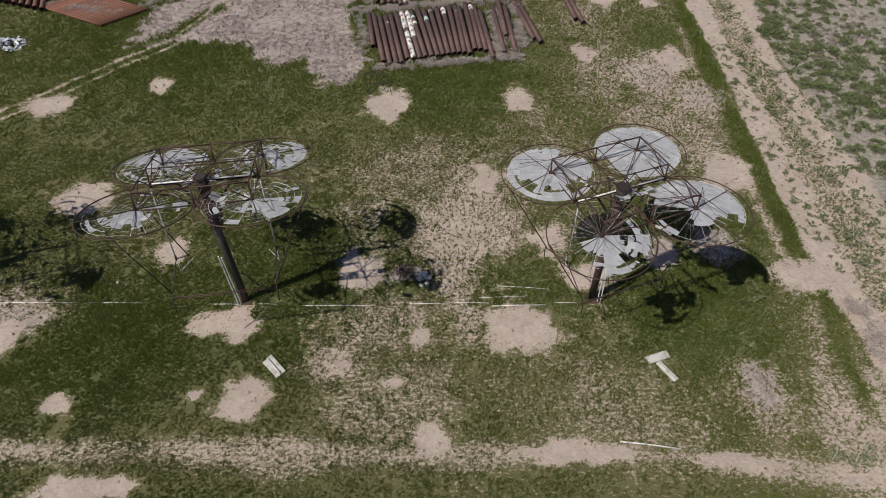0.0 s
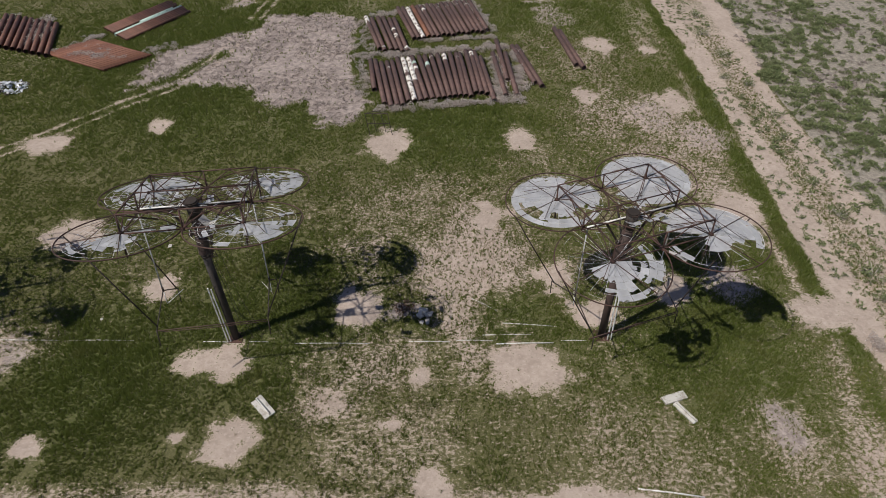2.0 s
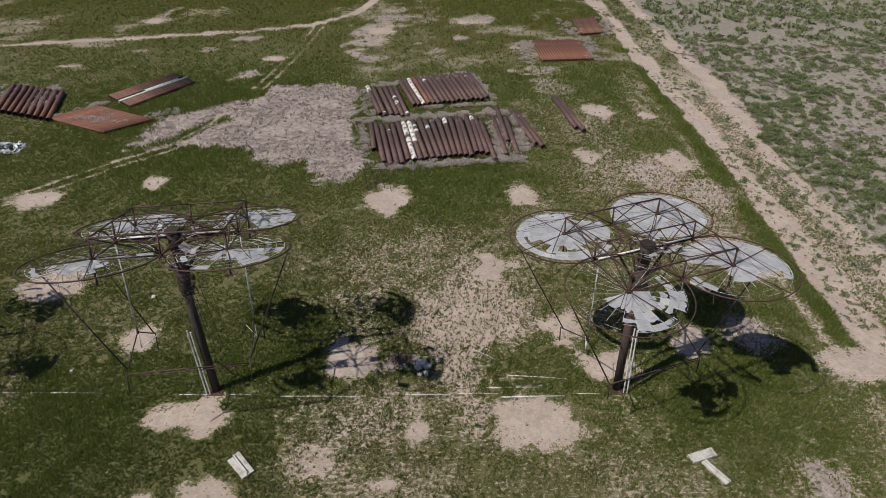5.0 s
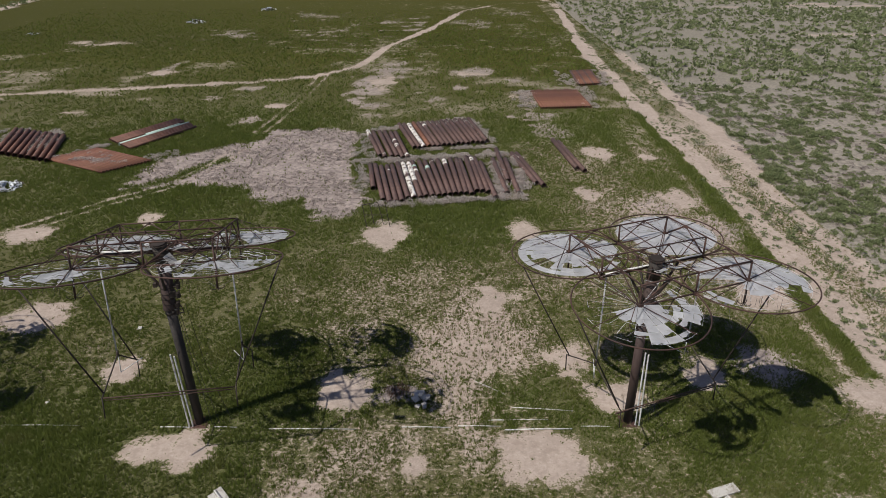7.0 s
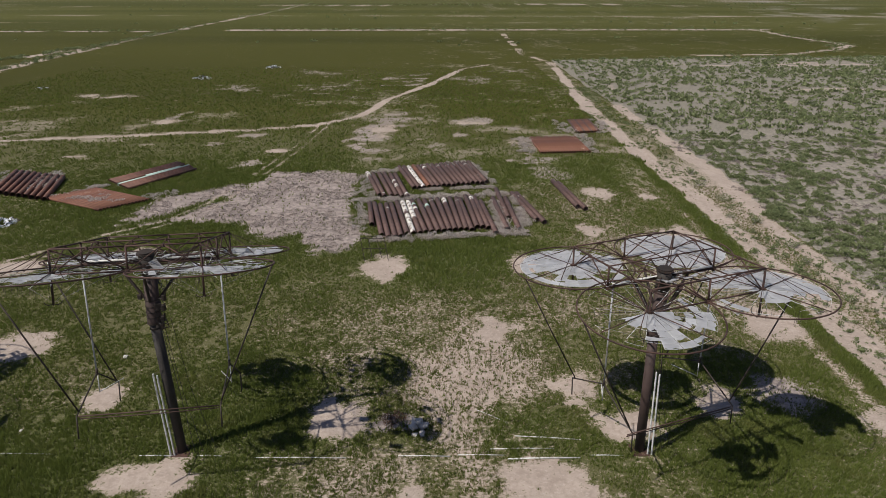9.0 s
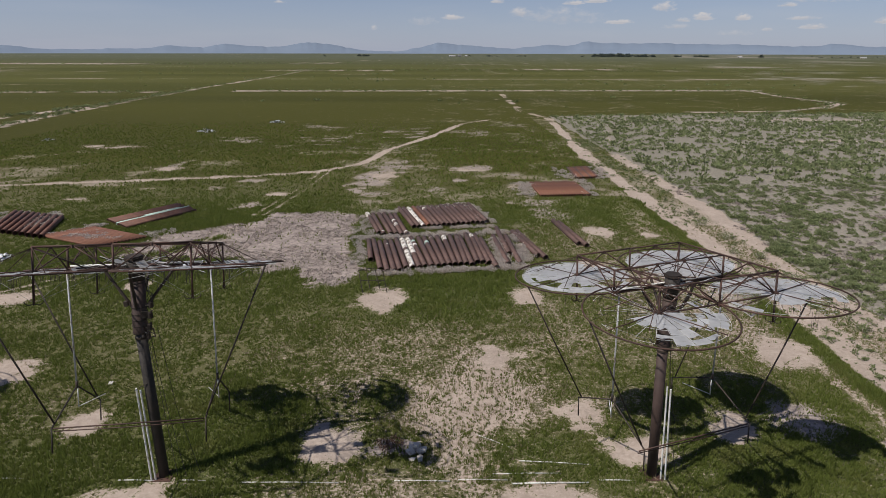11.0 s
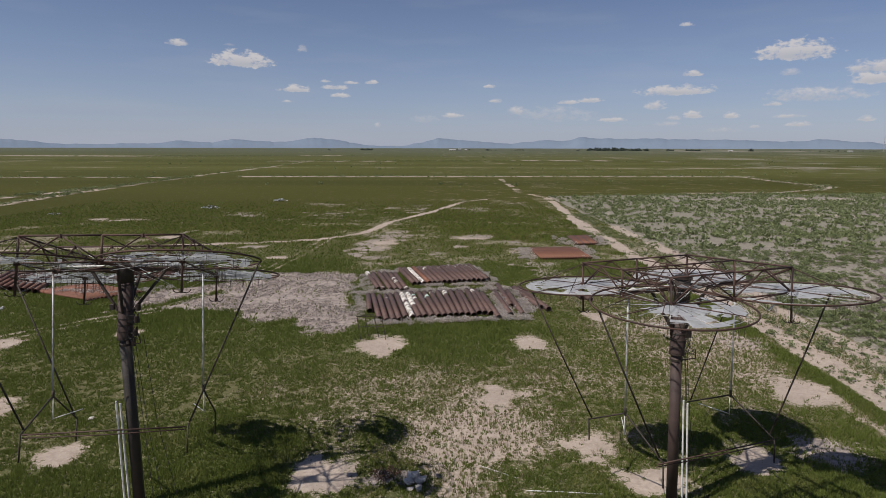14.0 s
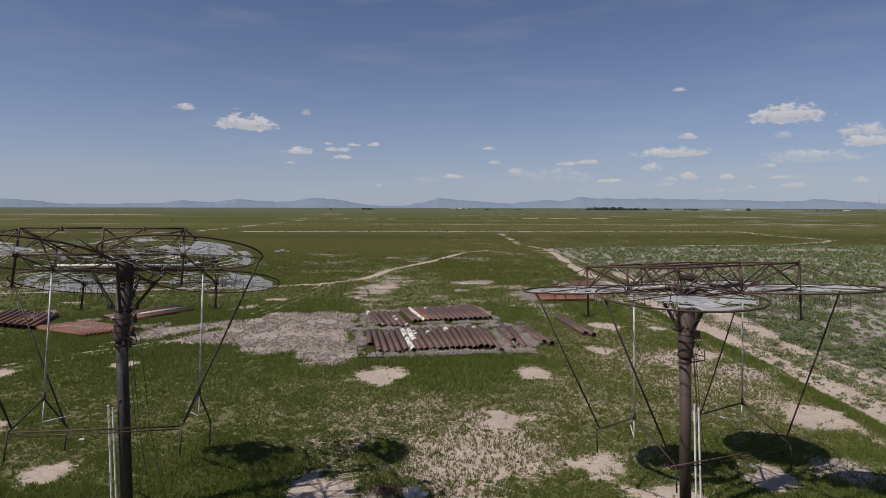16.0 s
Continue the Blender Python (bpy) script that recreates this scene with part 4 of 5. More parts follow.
    # square head: hubs in the corners, posts, chords and lattice
    corners = [(-ARM, -ARM), (ARM, -ARM), (ARM, ARM), (-ARM, ARM)]
    mids = [(0, -ARM), (ARM, 0), (0, ARM), (-ARM, 0)]
    def slung(x, y):
        """The frame of one disc: the near corner's disc may have dropped on one side."""
        if not nod or (x, y) != (-ARM, -ARM):
            return m
        hub = Matrix.Translation((x, y, 0))
        return m @ hub @ Matrix.Rotation(radians(nod), 4, "X") @ hub.inverted()

    for x, y in corners:
        bar("hub_post", (x, y, -FOOT), (x, y, TOP), 0.06, RUST)
        foot = []
        for k in range(4):
            a = k * math.pi / 2 + 0.4
            e = Vector((math.cos(a), math.sin(a), 0))
            foot.append(tube([m @ (Vector((x, y, -FOOT)) + e * q + Vector((0, 0, w))) for q, w in ((0, 0), (0.22, -0.05), (0.36, 0.02), (0.42, 0.14))], 0.025, 5))
        part("post_foot", joined(*foot), DARK_TUBE, tower)
        part("hub", tube([m @ Vector((x, y, -0.12)), m @ Vector((x, y, 0.16))], 0.15, 12), RUST, tower)
        ring = [slung(x, y) @ Vector((x + ARM * math.cos(a) * 0.99, y + ARM * math.sin(a) * 0.99, 0.02)) for a in np.linspace(0, 2 * math.pi, 49)[:-1]]
        part("rim_ring", tube(ring, 0.045, 6, closed=True), RUST, tower, "large rusted steel rim ring", smooth=True)
        for k in range(4):     # stays from the post top to the rim
            a = math.pi / 4 + k * math.pi / 2 + rnd.uniform(-0.15, 0.15)
            bar("stay", (x, y, TOP - 0.05), (x + 2.6 * math.cos(a), y + 2.6 * math.sin(a), 0.05), 0.022, RUST, sides=5)
        for k in range(4):
            a = k * math.pi / 2 + 0.25
            bar("stay", (x, y, 0.1), (x + ARM * 0.97 * math.cos(a), y + ARM * 0.97 * math.sin(a), 0.03), 0.028, RUST, sides=5)
        for k in range(7):
            a = k * 0.9 + rnd.uniform(0, 0.6)
            bar("wire", (x, y, TOP - 0.1), (x + 3.7 * math.cos(a), y + 3.7 * math.sin(a), 0.05), 0.011, DARK_TUBE, sides=3)
        for k in range(3):
            a = rnd.uniform(0, 6.28)
            bar("wire", (x, y, -FOOT + 0.05), (x + 3.3 * math.cos(a), y + 3.3 * math.sin(a), -0.02), 0.008, GALV, sides=3)
    for x, y in mids:
        bar("mid_post", (x, y, -0.1), (x, y, TOP), 0.06, RUST)
        part("gusset", tube([m @ Vector((x, y, -0.12)), m @ Vector((x, y, 0.1))], 0.13, 8), RUST, tower)
    for i in range(4):
        a, b, q = corners[i], corners[(i + 1) % 4], mids[i]
        for p, s in ((a, q), (q, b)):
            bar("upper_chord", (*p, TOP), (*s, TOP), 0.05, RUST)
            bar("lower_chord", (*p, 0.0), (*s, 0.0), 0.05, RUST)
            third = lambda k, zz: (p[0] + (s[0] - p[0]) * k, p[1] + (s[1] - p[1]) * k, zz)
            for lo in (0.0, 1.0):
                bar("lattice_bar", third(lo, 0.02), third(0.5, TOP), 0.038, RUST, sides=6)
            part("gusset", tube([m @ Vector(third(0.5, TOP - 0.13)), m @ Vector(third(0.5, TOP + 0.05))], 0.085, 6), RUST, tower)
    for x, y in corners:      # raking bars from the hub tops in to the pole head
        bar("raker", (x, y, TOP), (x * 0.52, y * 0.52, 0.1), 0.03, RUST, sides=6)
        bar("raker", (x * 0.52, y * 0.52, 0.1), (x * 0.1, y * 0.1, 0.3), 0.035, RUST, sides=6)
    # cross beams on the pole, one with a white tube on it
    bar("cross_beam", (-ARM, 0, 0.05), (ARM, 0, 0.05), 0.11, RUST)
    bar("white_tube", (-ARM + 0.2, -0.16, 0.24), (ARM - 0.3, -0.16, 0.24), 0.06, WHITE_TUBE, "white tube along the cross beam")
    bar("cross_beam", (0, -ARM, 0.0), (0, ARM, 0.0), 0.055, RUST)
    bar("upper_tie", (-ARM, 0, TOP), (ARM, 0, TOP), 0.045, RUST)
    for k in range(4):      # the beam's own lattice, on both sides of the pole
        lo = -ARM + k * ARM / 2
        bar("beam_lattice", (lo, 0, 0.1), (lo + ARM / 4, 0, TOP), 0.032, RUST, sides=6)
        bar("beam_lattice", (lo + ARM / 4, 0, TOP), (lo + ARM / 2, 0, 0.1), 0.032, RUST, sides=6)
        part("gusset", tube([m @ Vector((lo + ARM / 4, 0, TOP - 0.12)), m @ Vector((lo + ARM / 4, 0, TOP + 0.05))], 0.08, 6), RUST, tower)
    bar("upper_tie", (0, -ARM, TOP), (0, 0, TOP - 0.1), 0.03, RUST)
    bar("upper_tie", (0, ARM, TOP), (0, 0, TOP - 0.1), 0.03, RUST)
    for x, y in ((1.9, 0), (-1.9, 0), (0, 1.7), (0, -1.7)):
        low = at(sleeve).lerp(top_at(drum), (head - 2.3 - sleeve) / (drum - sleeve)) + Vector((x, y, 0)).normalized() * 0.3
        part("brace", tube([m @ Vector((x, y, -0.05)), low], 0.085, 8), DARK_TUBE, tower)
    # broken bits caught round the pole head
    for k in range(64):
        a, r = rnd.uniform(0, 6.28), rnd.uniform(0.4, 2.3)
        p = Vector((r * math.cos(a), r * math.sin(a), rnd.uniform(0.1, 0.45)))
        q = p + Vector((rnd.uniform(-1.1, 1.1), rnd.uniform(-1.1, 1.1), rnd.uniform(-0.4, 0.5)))
        bar("loose_rod", p, q, 0.02, (RUST, GALV, DARK_TUBE, RUST, DARK_TUBE)[k % 5], sides=4)
    for k in range(6):
        a = rnd.uniform(0, 6.28)
        p = Vector((0.5 * math.cos(a), 0.5 * math.sin(a), rnd.uniform(-1.6, 0.3)))
        pts = [p + Vector((0.25 * math.sin(j * 1.3 + k), 0.25 * math.cos(j * 1.7 + k), -0.28 * j)) for j in range(6)]
        part("cable", tube([m @ q for q in pts], 0.02, 4), CABLE, tower)
    for k in range(7):      # scraps of lens plastic lying on the frame
        a, r = rnd.uniform(0, 6.28), rnd.uniform(0.5, 2.2)
        u, w = rnd.uniform(0, 3.1), rnd.uniform(0.2, 0.5)
        c = Vector((r * math.cos(a), r * math.sin(a), rnd.uniform(0.12, 0.4)))
        e, f = Vector((math.cos(u), math.sin(u), rnd.uniform(-0.6, 0.6))) * w, Vector((-math.sin(u), math.cos(u), rnd.uniform(-0.4, 0.4))) * w * 0.6
        quad = [c - e - f, c + e - f, c + e * 0.7 + f, c - e + f]
        verts = [m @ q for q in quad] + [m @ (q + Vector((0, 0, -0.008))) for q in quad]
        part("loose_scrap", (verts, [(0, 1, 2, 3), (7, 6, 5, 4)] + [(i, 4 + i, 4 + (i + 1) % 4, (i + 1) % 4) for i in range(4)]), LENS, tower)
    # receiver frames that hang below, with struts from the rims
    for sx in (-1, 1):
        x = sx * (ARM + 0.08) + hang[sx > 0]
        apex = Vector((x, reach, -6.68))
        bar("hanger", (x, 0, -0.05), apex, 0.05, GALV, "long galvanised hanger tube")
        bar("hanger_tail", apex + Vector((0, 0.05, 0.2)), apex + Vector((0.02, 0.1, -1.25)), 0.03, WHITE_TUBE)
        for sy in (-1, 1):
            end = Vector((x, reach + (far_arm if sy > 0 else -3.1), -8.25))
            bar("arm", apex, end, 0.045, DARK_TUBE)
            bar("stub", end + Vector((0, 0, 0.04)), end + Vector((0, 0, -1.3)), 0.042, DARK_TUBE)
            if not (tilt[0] < -10 and sx > 0 and sy > 0):
                bar("strut", (sx * ARM * 1.96, sy * ARM * 0.86, 0), end + Vector((0, -0.3 * sy, 0.2)), 0.045, DARK_TUBE, sag=0.05)
        bar("hanger_knot", apex + Vector((0, 0, 0.3)), apex + Vector((0, 0, -0.12)), 0.08, DARK_TUBE)
        bar("slack_rod", apex + Vector((0.05, 0.1, -1.2)), apex + Vector((0.9 * -sx, 1.6, -0.9)), 0.025, WHITE_TUBE, sides=5)
    bar("link_bar", (-ARM, reach - 3.1, -8.25), (ARM, reach - 3.1, -8.25), 0.04, RUST)
    bar("link_bar", (-ARM, reach - 3.02, -8.42), (ARM, reach - 3.15, -8.37), 0.03, RUST, sag=0.05)
    for k, ((x, y), gone, droop) in enumerate(discs):
        lens_disc(tower, slung(x * ARM, y * ARM), (x * ARM, y * ARM, 0), gone, seed * 10 + k, droop)
    return tower


def turned(gone, by):
    """The same missing shares for a head that is turned by some degrees."""
    return lambda angle, radius: gone((angle + by) % 360, radius)


RIGHT_DISCS = [
    ((-1, -1), ranges((8, 205, 0, 4, 1.0), (205, 234, 1.8, 4, 1.0), (234, 262, 1.9, 4, 0.95), (292, 318, 1.7, 2.9, 1.0), (292, 318, 2.9, 4, 0.6), (318, 336, 2.8, 4, 1.0), (345, 356, 1.3, 1.8, 1.0), (8, 40, 2.4, 2.9, 0.4)), 0.3),
    ((1, -1), ranges((165, 196, 0.9, 4, 1.0), (196, 214, 0, 4, 1.0), (214, 322, 1.8, 4, 1.0), (214, 250, 1.2, 4, 1.0), (322, 338, 2.3, 3.0, 1.0), (196, 250, 2.9, 4, 0.7), (140, 165, 2.9, 4, 0.5)), 0.3),
    ((1, 1), ranges((196, 212, 2.8, 4, 1.0)), 0.1),
    ((-1, 1), ranges((204, 226, 2.0, 2.8, 1.0), (240, 256, 1.8, 2.4, 1.0), (300, 328, 1.8, 2.9, 1.0), (52, 74, 2.3, 4, 1.0), (30, 52, 2.9, 4, 0.8), (330, 345, 2.9, 4, 0.7)), 0.3),
]
LEFT_DISCS = [
    ((-1, -1), ranges((0, 360, 0, 4, 0.985), (198, 332, 0, 1.8, 0.0), (205, 300, 1.8, 2.35, 0.15), (255, 300, 2.3, 4, 0.85), (198, 250, 2.8, 4, 0.7), (2, 20, 0, 4, 0.1), (60, 110, 0, 1.3, 0.5)), 1.2),
    ((1, -1), ranges((0, 360, 0, 4, 0.95), (298, 358, 0, 4, 0.0), (330, 345, 2.8, 4, 1.0), (0, 14, 0, 4, 0.05), (232, 298, 0, 1.8, 0.1), (246, 268, 2.8, 4, 0.1), (30, 70, 1.8, 3, 0.5), (70, 150, 0, 1.3, 0.4), (170, 215, 1.8, 4, 0.75)), 1.0),
    ((1, 1), ranges((0, 360, 0, 4, 0.8), (300, 360, 0, 4, 0.06), (0, 62, 0, 4, 0.1), (62, 110, 0, 2.4, 0.35), (130, 250, 0, 1.8, 0.55)), 1.0),
    ((-1, 1), ranges((0, 360, 0, 4, 0.55), (8, 176, 0, 4, 0.05), (100, 125, 2.8, 4, 0.9), (40, 60, 2.8, 4, 0.9), (195, 240, 1.8, 4, 0.45), (180, 360, 0, 1.3, 0.2)), 0.9),
]
lens_tower("rusted solar tower with four mostly glazed lens discs", (13.22, 33.6), (13.15, 34.2, 12.67), (-4.4, -1.84), 19.5,
           POLE_BROWN, 13.7, 9.1, [(c, turned(g, 17), d) for c, g, d in RIGHT_DISCS], (0.45, -0.4, -0.3, 6.5), 3, 0.3, -0.03, (0.45, 0.05), 3.6, (-0.1, 0.25), 6.0)
lens_tower("rusted solar tower with four shattered lens discs, tilted", (-17.5, 33.55), (-17.35, 34.28, 13.65), (-17.35, -1.92), 7.9,
           POLE_DARK, 14.75, 9.95, [(c, turned(g, 6), d) for c, g, d in LEFT_DISCS], (-0.62, -0.42, 0.0, 6.5), 4, 0.72, crown=(0.12, 0.35))


lens_tower("rusted solar tower with broken lens discs, third in the line", (-48.8, 33.6), (-48.5, 34.3, 13.3), (-12, -2), 14,
           POLE_DARK, 14.2, 10.2, [(c, turned(g, 10), d) for c, g, d in LEFT_DISCS], (-0.62, -0.42, 0.0, 6.5), 5, 0.5)


def torn_panel(points, wide, label):
    """A bent strip of lens plastic that hangs loose."""
    verts, faces = [], []
    for i, p in enumerate(points):
        for k, z in ((-1, 0), (1, 0), (1, -0.01), (-1, -0.01)):
            verts.append((p[0] + k * wide * 0.3, p[1] + k * wide, p[2] + z))
        if i:
            b = 4 * i
            faces += [(b - 4 + j, b - 4 + (j + 1) % 4, b + (j + 1) % 4, b + j) for j in range(4)]
    tagged(part("torn_panel", (verts, faces), WHITE_BOARD, None, label), category="lens panel")


torn_panel([(14.7, 30.2, 13.12), (15.3, 30.0, 12.95), (15.8, 29.9, 12.6), (16.1, 29.9, 12.98)], 0.13, "bent white strip of lens plastic hanging from a tower head")
torn_panel([(16.1, 29.9, 12.98), (16.25, 29.9, 12.2), (16.4, 29.9, 11.5)], 0.04, "bent white strip of lens plastic hanging from a tower head")
torn_panel([(-15.9, 31.6, 15.0), (-15.5, 31.5, 14.5), (-14.9, 31.5, 14.75)], 0.28, "torn grey lens plastic caught on a tower head")

# ---- stacks of steel pipe ----
def pipe_mesh(name, length, r, material, wall=0.02, sides=20):
    """A hollow pipe along +x, from its near end, with its axis at the height of its radius."""
    verts, faces = [], []
    for x, q in ((0, r), (length, r), (length, r - wall), (0, r - wall)):
        for k in range(sides):
            a = 2 * math.pi * k / sides
            verts.append((x, q * math.cos(a), r + q * math.sin(a)))
    for i in range(4):
        j = (i + 1) % 4
        for k in range(sides):
            l = (k + 1) % sides
            faces.append((i * sides + k, i * sides + l, j * sides + l, j * sides + k))
    me = mesh_of(name, (verts, faces), material)
    me.polygons.foreach_set("use_smooth", [not (sides <= i < 2 * sides or i >= 3 * sides) for i in range(4 * sides)])
    return me


PIPE_R = 0.352
MESHES = {}


def pipe(x, y, degrees, length=12.2, r=PIPE_R, material=STEEL_PIPE, label="brown rusted steel pipe lying in a row on the ground", group="pipe stack", z=0.0):
    key = (round(length, 1), r, material.name)
    if key not in MESHES:
        MESHES[key] = pipe_mesh("pipe", length, r, material)
    ob = tagged(new("steel_pipe", MESHES[key]), label, "pipe", group)
    ob.matrix_world = pose(x, y, z, 0, 0, degrees)
    return ob


def wrap(ob, a, b, material, r=PIPE_R):
    """A coating left on a stretch of a pipe, as a thin sleeve with a ragged end."""
    rnd = random.Random(int(a * 100 + b * 7))
    sides, verts, faces = 20, [], []
    for e, x in enumerate((a, b)):
        for k in range(sides):
            t = 2 * math.pi * k / sides
            verts.append((x + rnd.uniform(-0.12, 0.12), (r + 0.006) * math.cos(t), r + (r + 0.006) * math.sin(t)))
    faces = [(k, (k + 1) % sides, sides + (k + 1) % sides, sides + k) for k in range(sides)]
    part("coating", (verts, faces), material, ob, "flaking pale pipe coating", smooth=True)


# near end x, y, heading; the front row runs from the yard to the two pairs that lie apart
ROW_A = [(-7.4, 70.9, 100), (-6.5, 70.2, 100), (-5.7, 70.4, 100), (-5.0, 70.6, 100), (-4.3, 71.5, 100), (-3.5, 71.5, 100), (-2.7, 71.6, 100),
         (-2.0, 72.0, 101), (-1.2, 72.1, 100), (-0.4, 72.2, 100), (0.3, 72.4, 99), (1.0, 72.6, 98), (1.7, 72.8, 97), (2.4, 72.9, 96),
         (3.1, 72.9, 95), (3.8, 72.7, 96), (4.5, 73.7, 95), (5.2, 73.7, 95), (5.95, 73.4, 96), (6.75, 71.7, 96), (8.8, 77.1, 93), (8.3, 73.0, 94.5),
         (9.8, 73.0, 93), (12.5, 76.3, 101), (13.35, 75.5, 101), (18.9, 81.5, 97), (19.8, 80.6, 98)]
row_a = [pipe(x, y, d) for x, y, d in ROW_A[:20]]
for x, y, d in ROW_A[20:]:
    lying = "brown rusted steel pipe lying apart in the grass"
    row_a.append(pipe(x, y, d, 11.4 if x > 12 and x < 13 else 12.2, label=lying))
short = pipe(-9.0, 74.6, 98, 8.4, label="short brown rusted steel pipe beside the row")
ROW_B = [(-9.1, 86.5, 105), (-8.3, 85.8, 104), (-7.35, 86.1, 104), (-6.5, 86.1, 104), (-5.7, 85.6, 103), (-4.95, 85.7, 103)]
row_b = [pipe(x, y, d, 11.8) for x, y, d in ROW_B]
for k in range(16):
    row_b.append(pipe(-4.15 + 0.745 * k, 90.0 + 0.2 * k - 0.25 * (k % 3), 105 - 0.2 * k, 11.8, material=ORANGE_PIPE if k == 3 else STEEL_PIPE,
                      label="orange rusted steel pipe lying in a row on the ground" if k == 3 else "brown rusted steel pipe lying in a row on the ground"))
for i, a, b, mat in ((5, 0.2, 6.6, WHITE_WRAP), (5, 7.6, 12.0, WHITE_WRAP), (6, 5.2, 12.1, WHITE_WRAP), (7, 8.1, 8.9, WHITE_WRAP), (7, 9.8, 10.4, TEAL_WRAP),
                     (9, 9.0, 9.8, TEAL_WRAP), (12, 10.0, 11.8, WHITE_WRAP), (17, 10.4, 11.6, WHITE_WRAP), (2, 10.0, 10.15, WHITE_WRAP), (10, 11.3, 11.45, WHITE_WRAP), (14, 10.6, 10.75, WHITE_WRAP), (23, 9.8, 9.95, WHITE_WRAP)):
    wrap(row_a[i], a, b, mat)
for i, a, b, mat in ((8, 0.3, 11.6, WHITE_WRAP), (4, 4.6, 5.8, WHITE_WRAP), (4, 7.2, 7.8, WHITE_WRAP), (5, 0.7, 1.4, WHITE_WRAP), (11, 9.8, 10.6, WHITE_WRAP), (0, 9.3, 11.6, WHITE_WRAP),
                     (14, 10.3, 10.45, WHITE_WRAP), (16, 10.3, 10.45, WHITE_WRAP), (18, 10.3, 10.45, WHITE_WRAP), (20, 10.3, 10.5, WHITE_WRAP), (1, 1.0, 1.15, WHITE_WRAP)):
    wrap(row_b[i], a, b, mat)
for k in range(9):      # open stack by the yard
    pipe(-66.4 + 1.18 * k, 87.9 - 0.42 * k, 107.5 + random.uniform(-0.6, 0.6), 11.4, 0.37, RED_PIPE, "brown rusted steel pipe in a spaced stack", "spaced pipe stack")
for k in range(15):     # thin orange pipes, tightly laid
    f = k / 14
    pipe(-46.9 + 4.9 * f, 80.4 + 4.3 * f, 153.5, 11.6 + random.uniform(-0.3, 0.3), 0.225, ORANGE_PIPE, "thin orange rusted pipe in a tight bundle", "orange pipe bundle")
for k in range(12):     # long bundle with two pale green lengths
    f = k / 11
    green = k in (5, 6)
    pipe(-47.7 - 4.6 * f + (2.6 if k == 6 else 0), 89.9 + 3.9 * f + (4.1 if k == 6 else 0), 57.5, 6.4 if k == 6 else 12.4 + random.uniform(-0.3, 0.3), 0.27, TEAL_WRAP if green else RED_PIPE,
         "pale green coated pipe in a rusted bundle" if green else "rusted pipe in a long bundle", "long pipe bundle")
for k in range(19):
    pipe(18.4 + 0.5 * k, 111.3 + 0.05 * k, 93 - 0.05 * k, 12.0 + random.uniform(-0.5, 0.5), 0.245, ORANGE_PIPE, "orange rusted pipe in a tight bundle by the track", "orange pipe bundle")
for k in range(10):
    pipe(28.4 + 0.52 * k, 128.0 + 0.12 * k, 88, 12.2, 0.25, ORANGE_PIPE if k % 3 else STEEL_PIPE, "orange rusted pipe in a small bundle", "orange pipe bundle")

# ---- boards, conduits, rubble and scrap ----
def board_stack(x, y, degrees, label, pieces):
    thing = tagged(new("board_stack"), label, "boards")
    thing.matrix_world = pose(x, y, 0, 0, 0, degrees)
    for dx, dy, w, d, z, t in pieces:
        part("board", box(w, d, 0.16, (dx, dy, z), radians(t), 0.02), WHITE_BOARD, thing)
    return thing


board_stack(-13.85, 26.8, -47, "two weathered white panels lying side by side in grass", [(0, 0.24, 2.1, 0.44, 0.02, 0), (0.06, -0.25, 2.0, 0.42, 0, 1.5), (0, 0, 1.9, 0.1, 0.16, 0.4)])
board_stack(17.7, 27.5, 18, "weathered white panels lying in a T shape", [(0, 0, 1.95, 0.7, 0, 0), (0.02, -1.38, 2.0, 0.5, 0, -75), (0.05, -1.38, 1.9, 0.1, 0.16, -75)])


def long_tube(x0, y0, x1, y1, r, label):
    ob = part("ground_conduit", tube([(x0, y0, r), ((x0 + x1) / 2, (y0 + y1) / 2 + 0.04, r), (x1, y1, r)], r, 8), WHITE_TUBE, None, label, smooth=True)
    return tagged(ob, category="conduit", group="conduits on the ground")


for x0, x1, y0 in ((-41, -32.2, 33.35), (-31.6, -26, 33.3), (-20.2, -17.9, 33.1), (-16.4, -14.7, 33.1), (-12.5, -6.2, 32.9), (-3.0, 0.5, 33.05), (1.0, 4.1, 33.15), (9.8, 12.0, 33.1)):
    long_tube(x0, y0, x1, y0 - 0.05, 0.035, "white plastic conduit lying along the ground")
long_tube(4.3, 32.75, 9.1, 32.85, 0.05, "white conduit lying at the edge of bare soil")
long_tube(3.2, 33.7, 7.5, 33.75, 0.035, "white conduit half hidden in grass")
long_tube(5.0, 35.0, 9.6, 34.6, 0.035, "white conduit half hidden in grass")
long_tube(13.2, 20.3, 17.6, 19.7, 0.055, "white conduit lying beside the dirt track")
long_tube(2.4, 37.9, 4.6, 36.4, 0.03, "white conduit half hidden in grass")


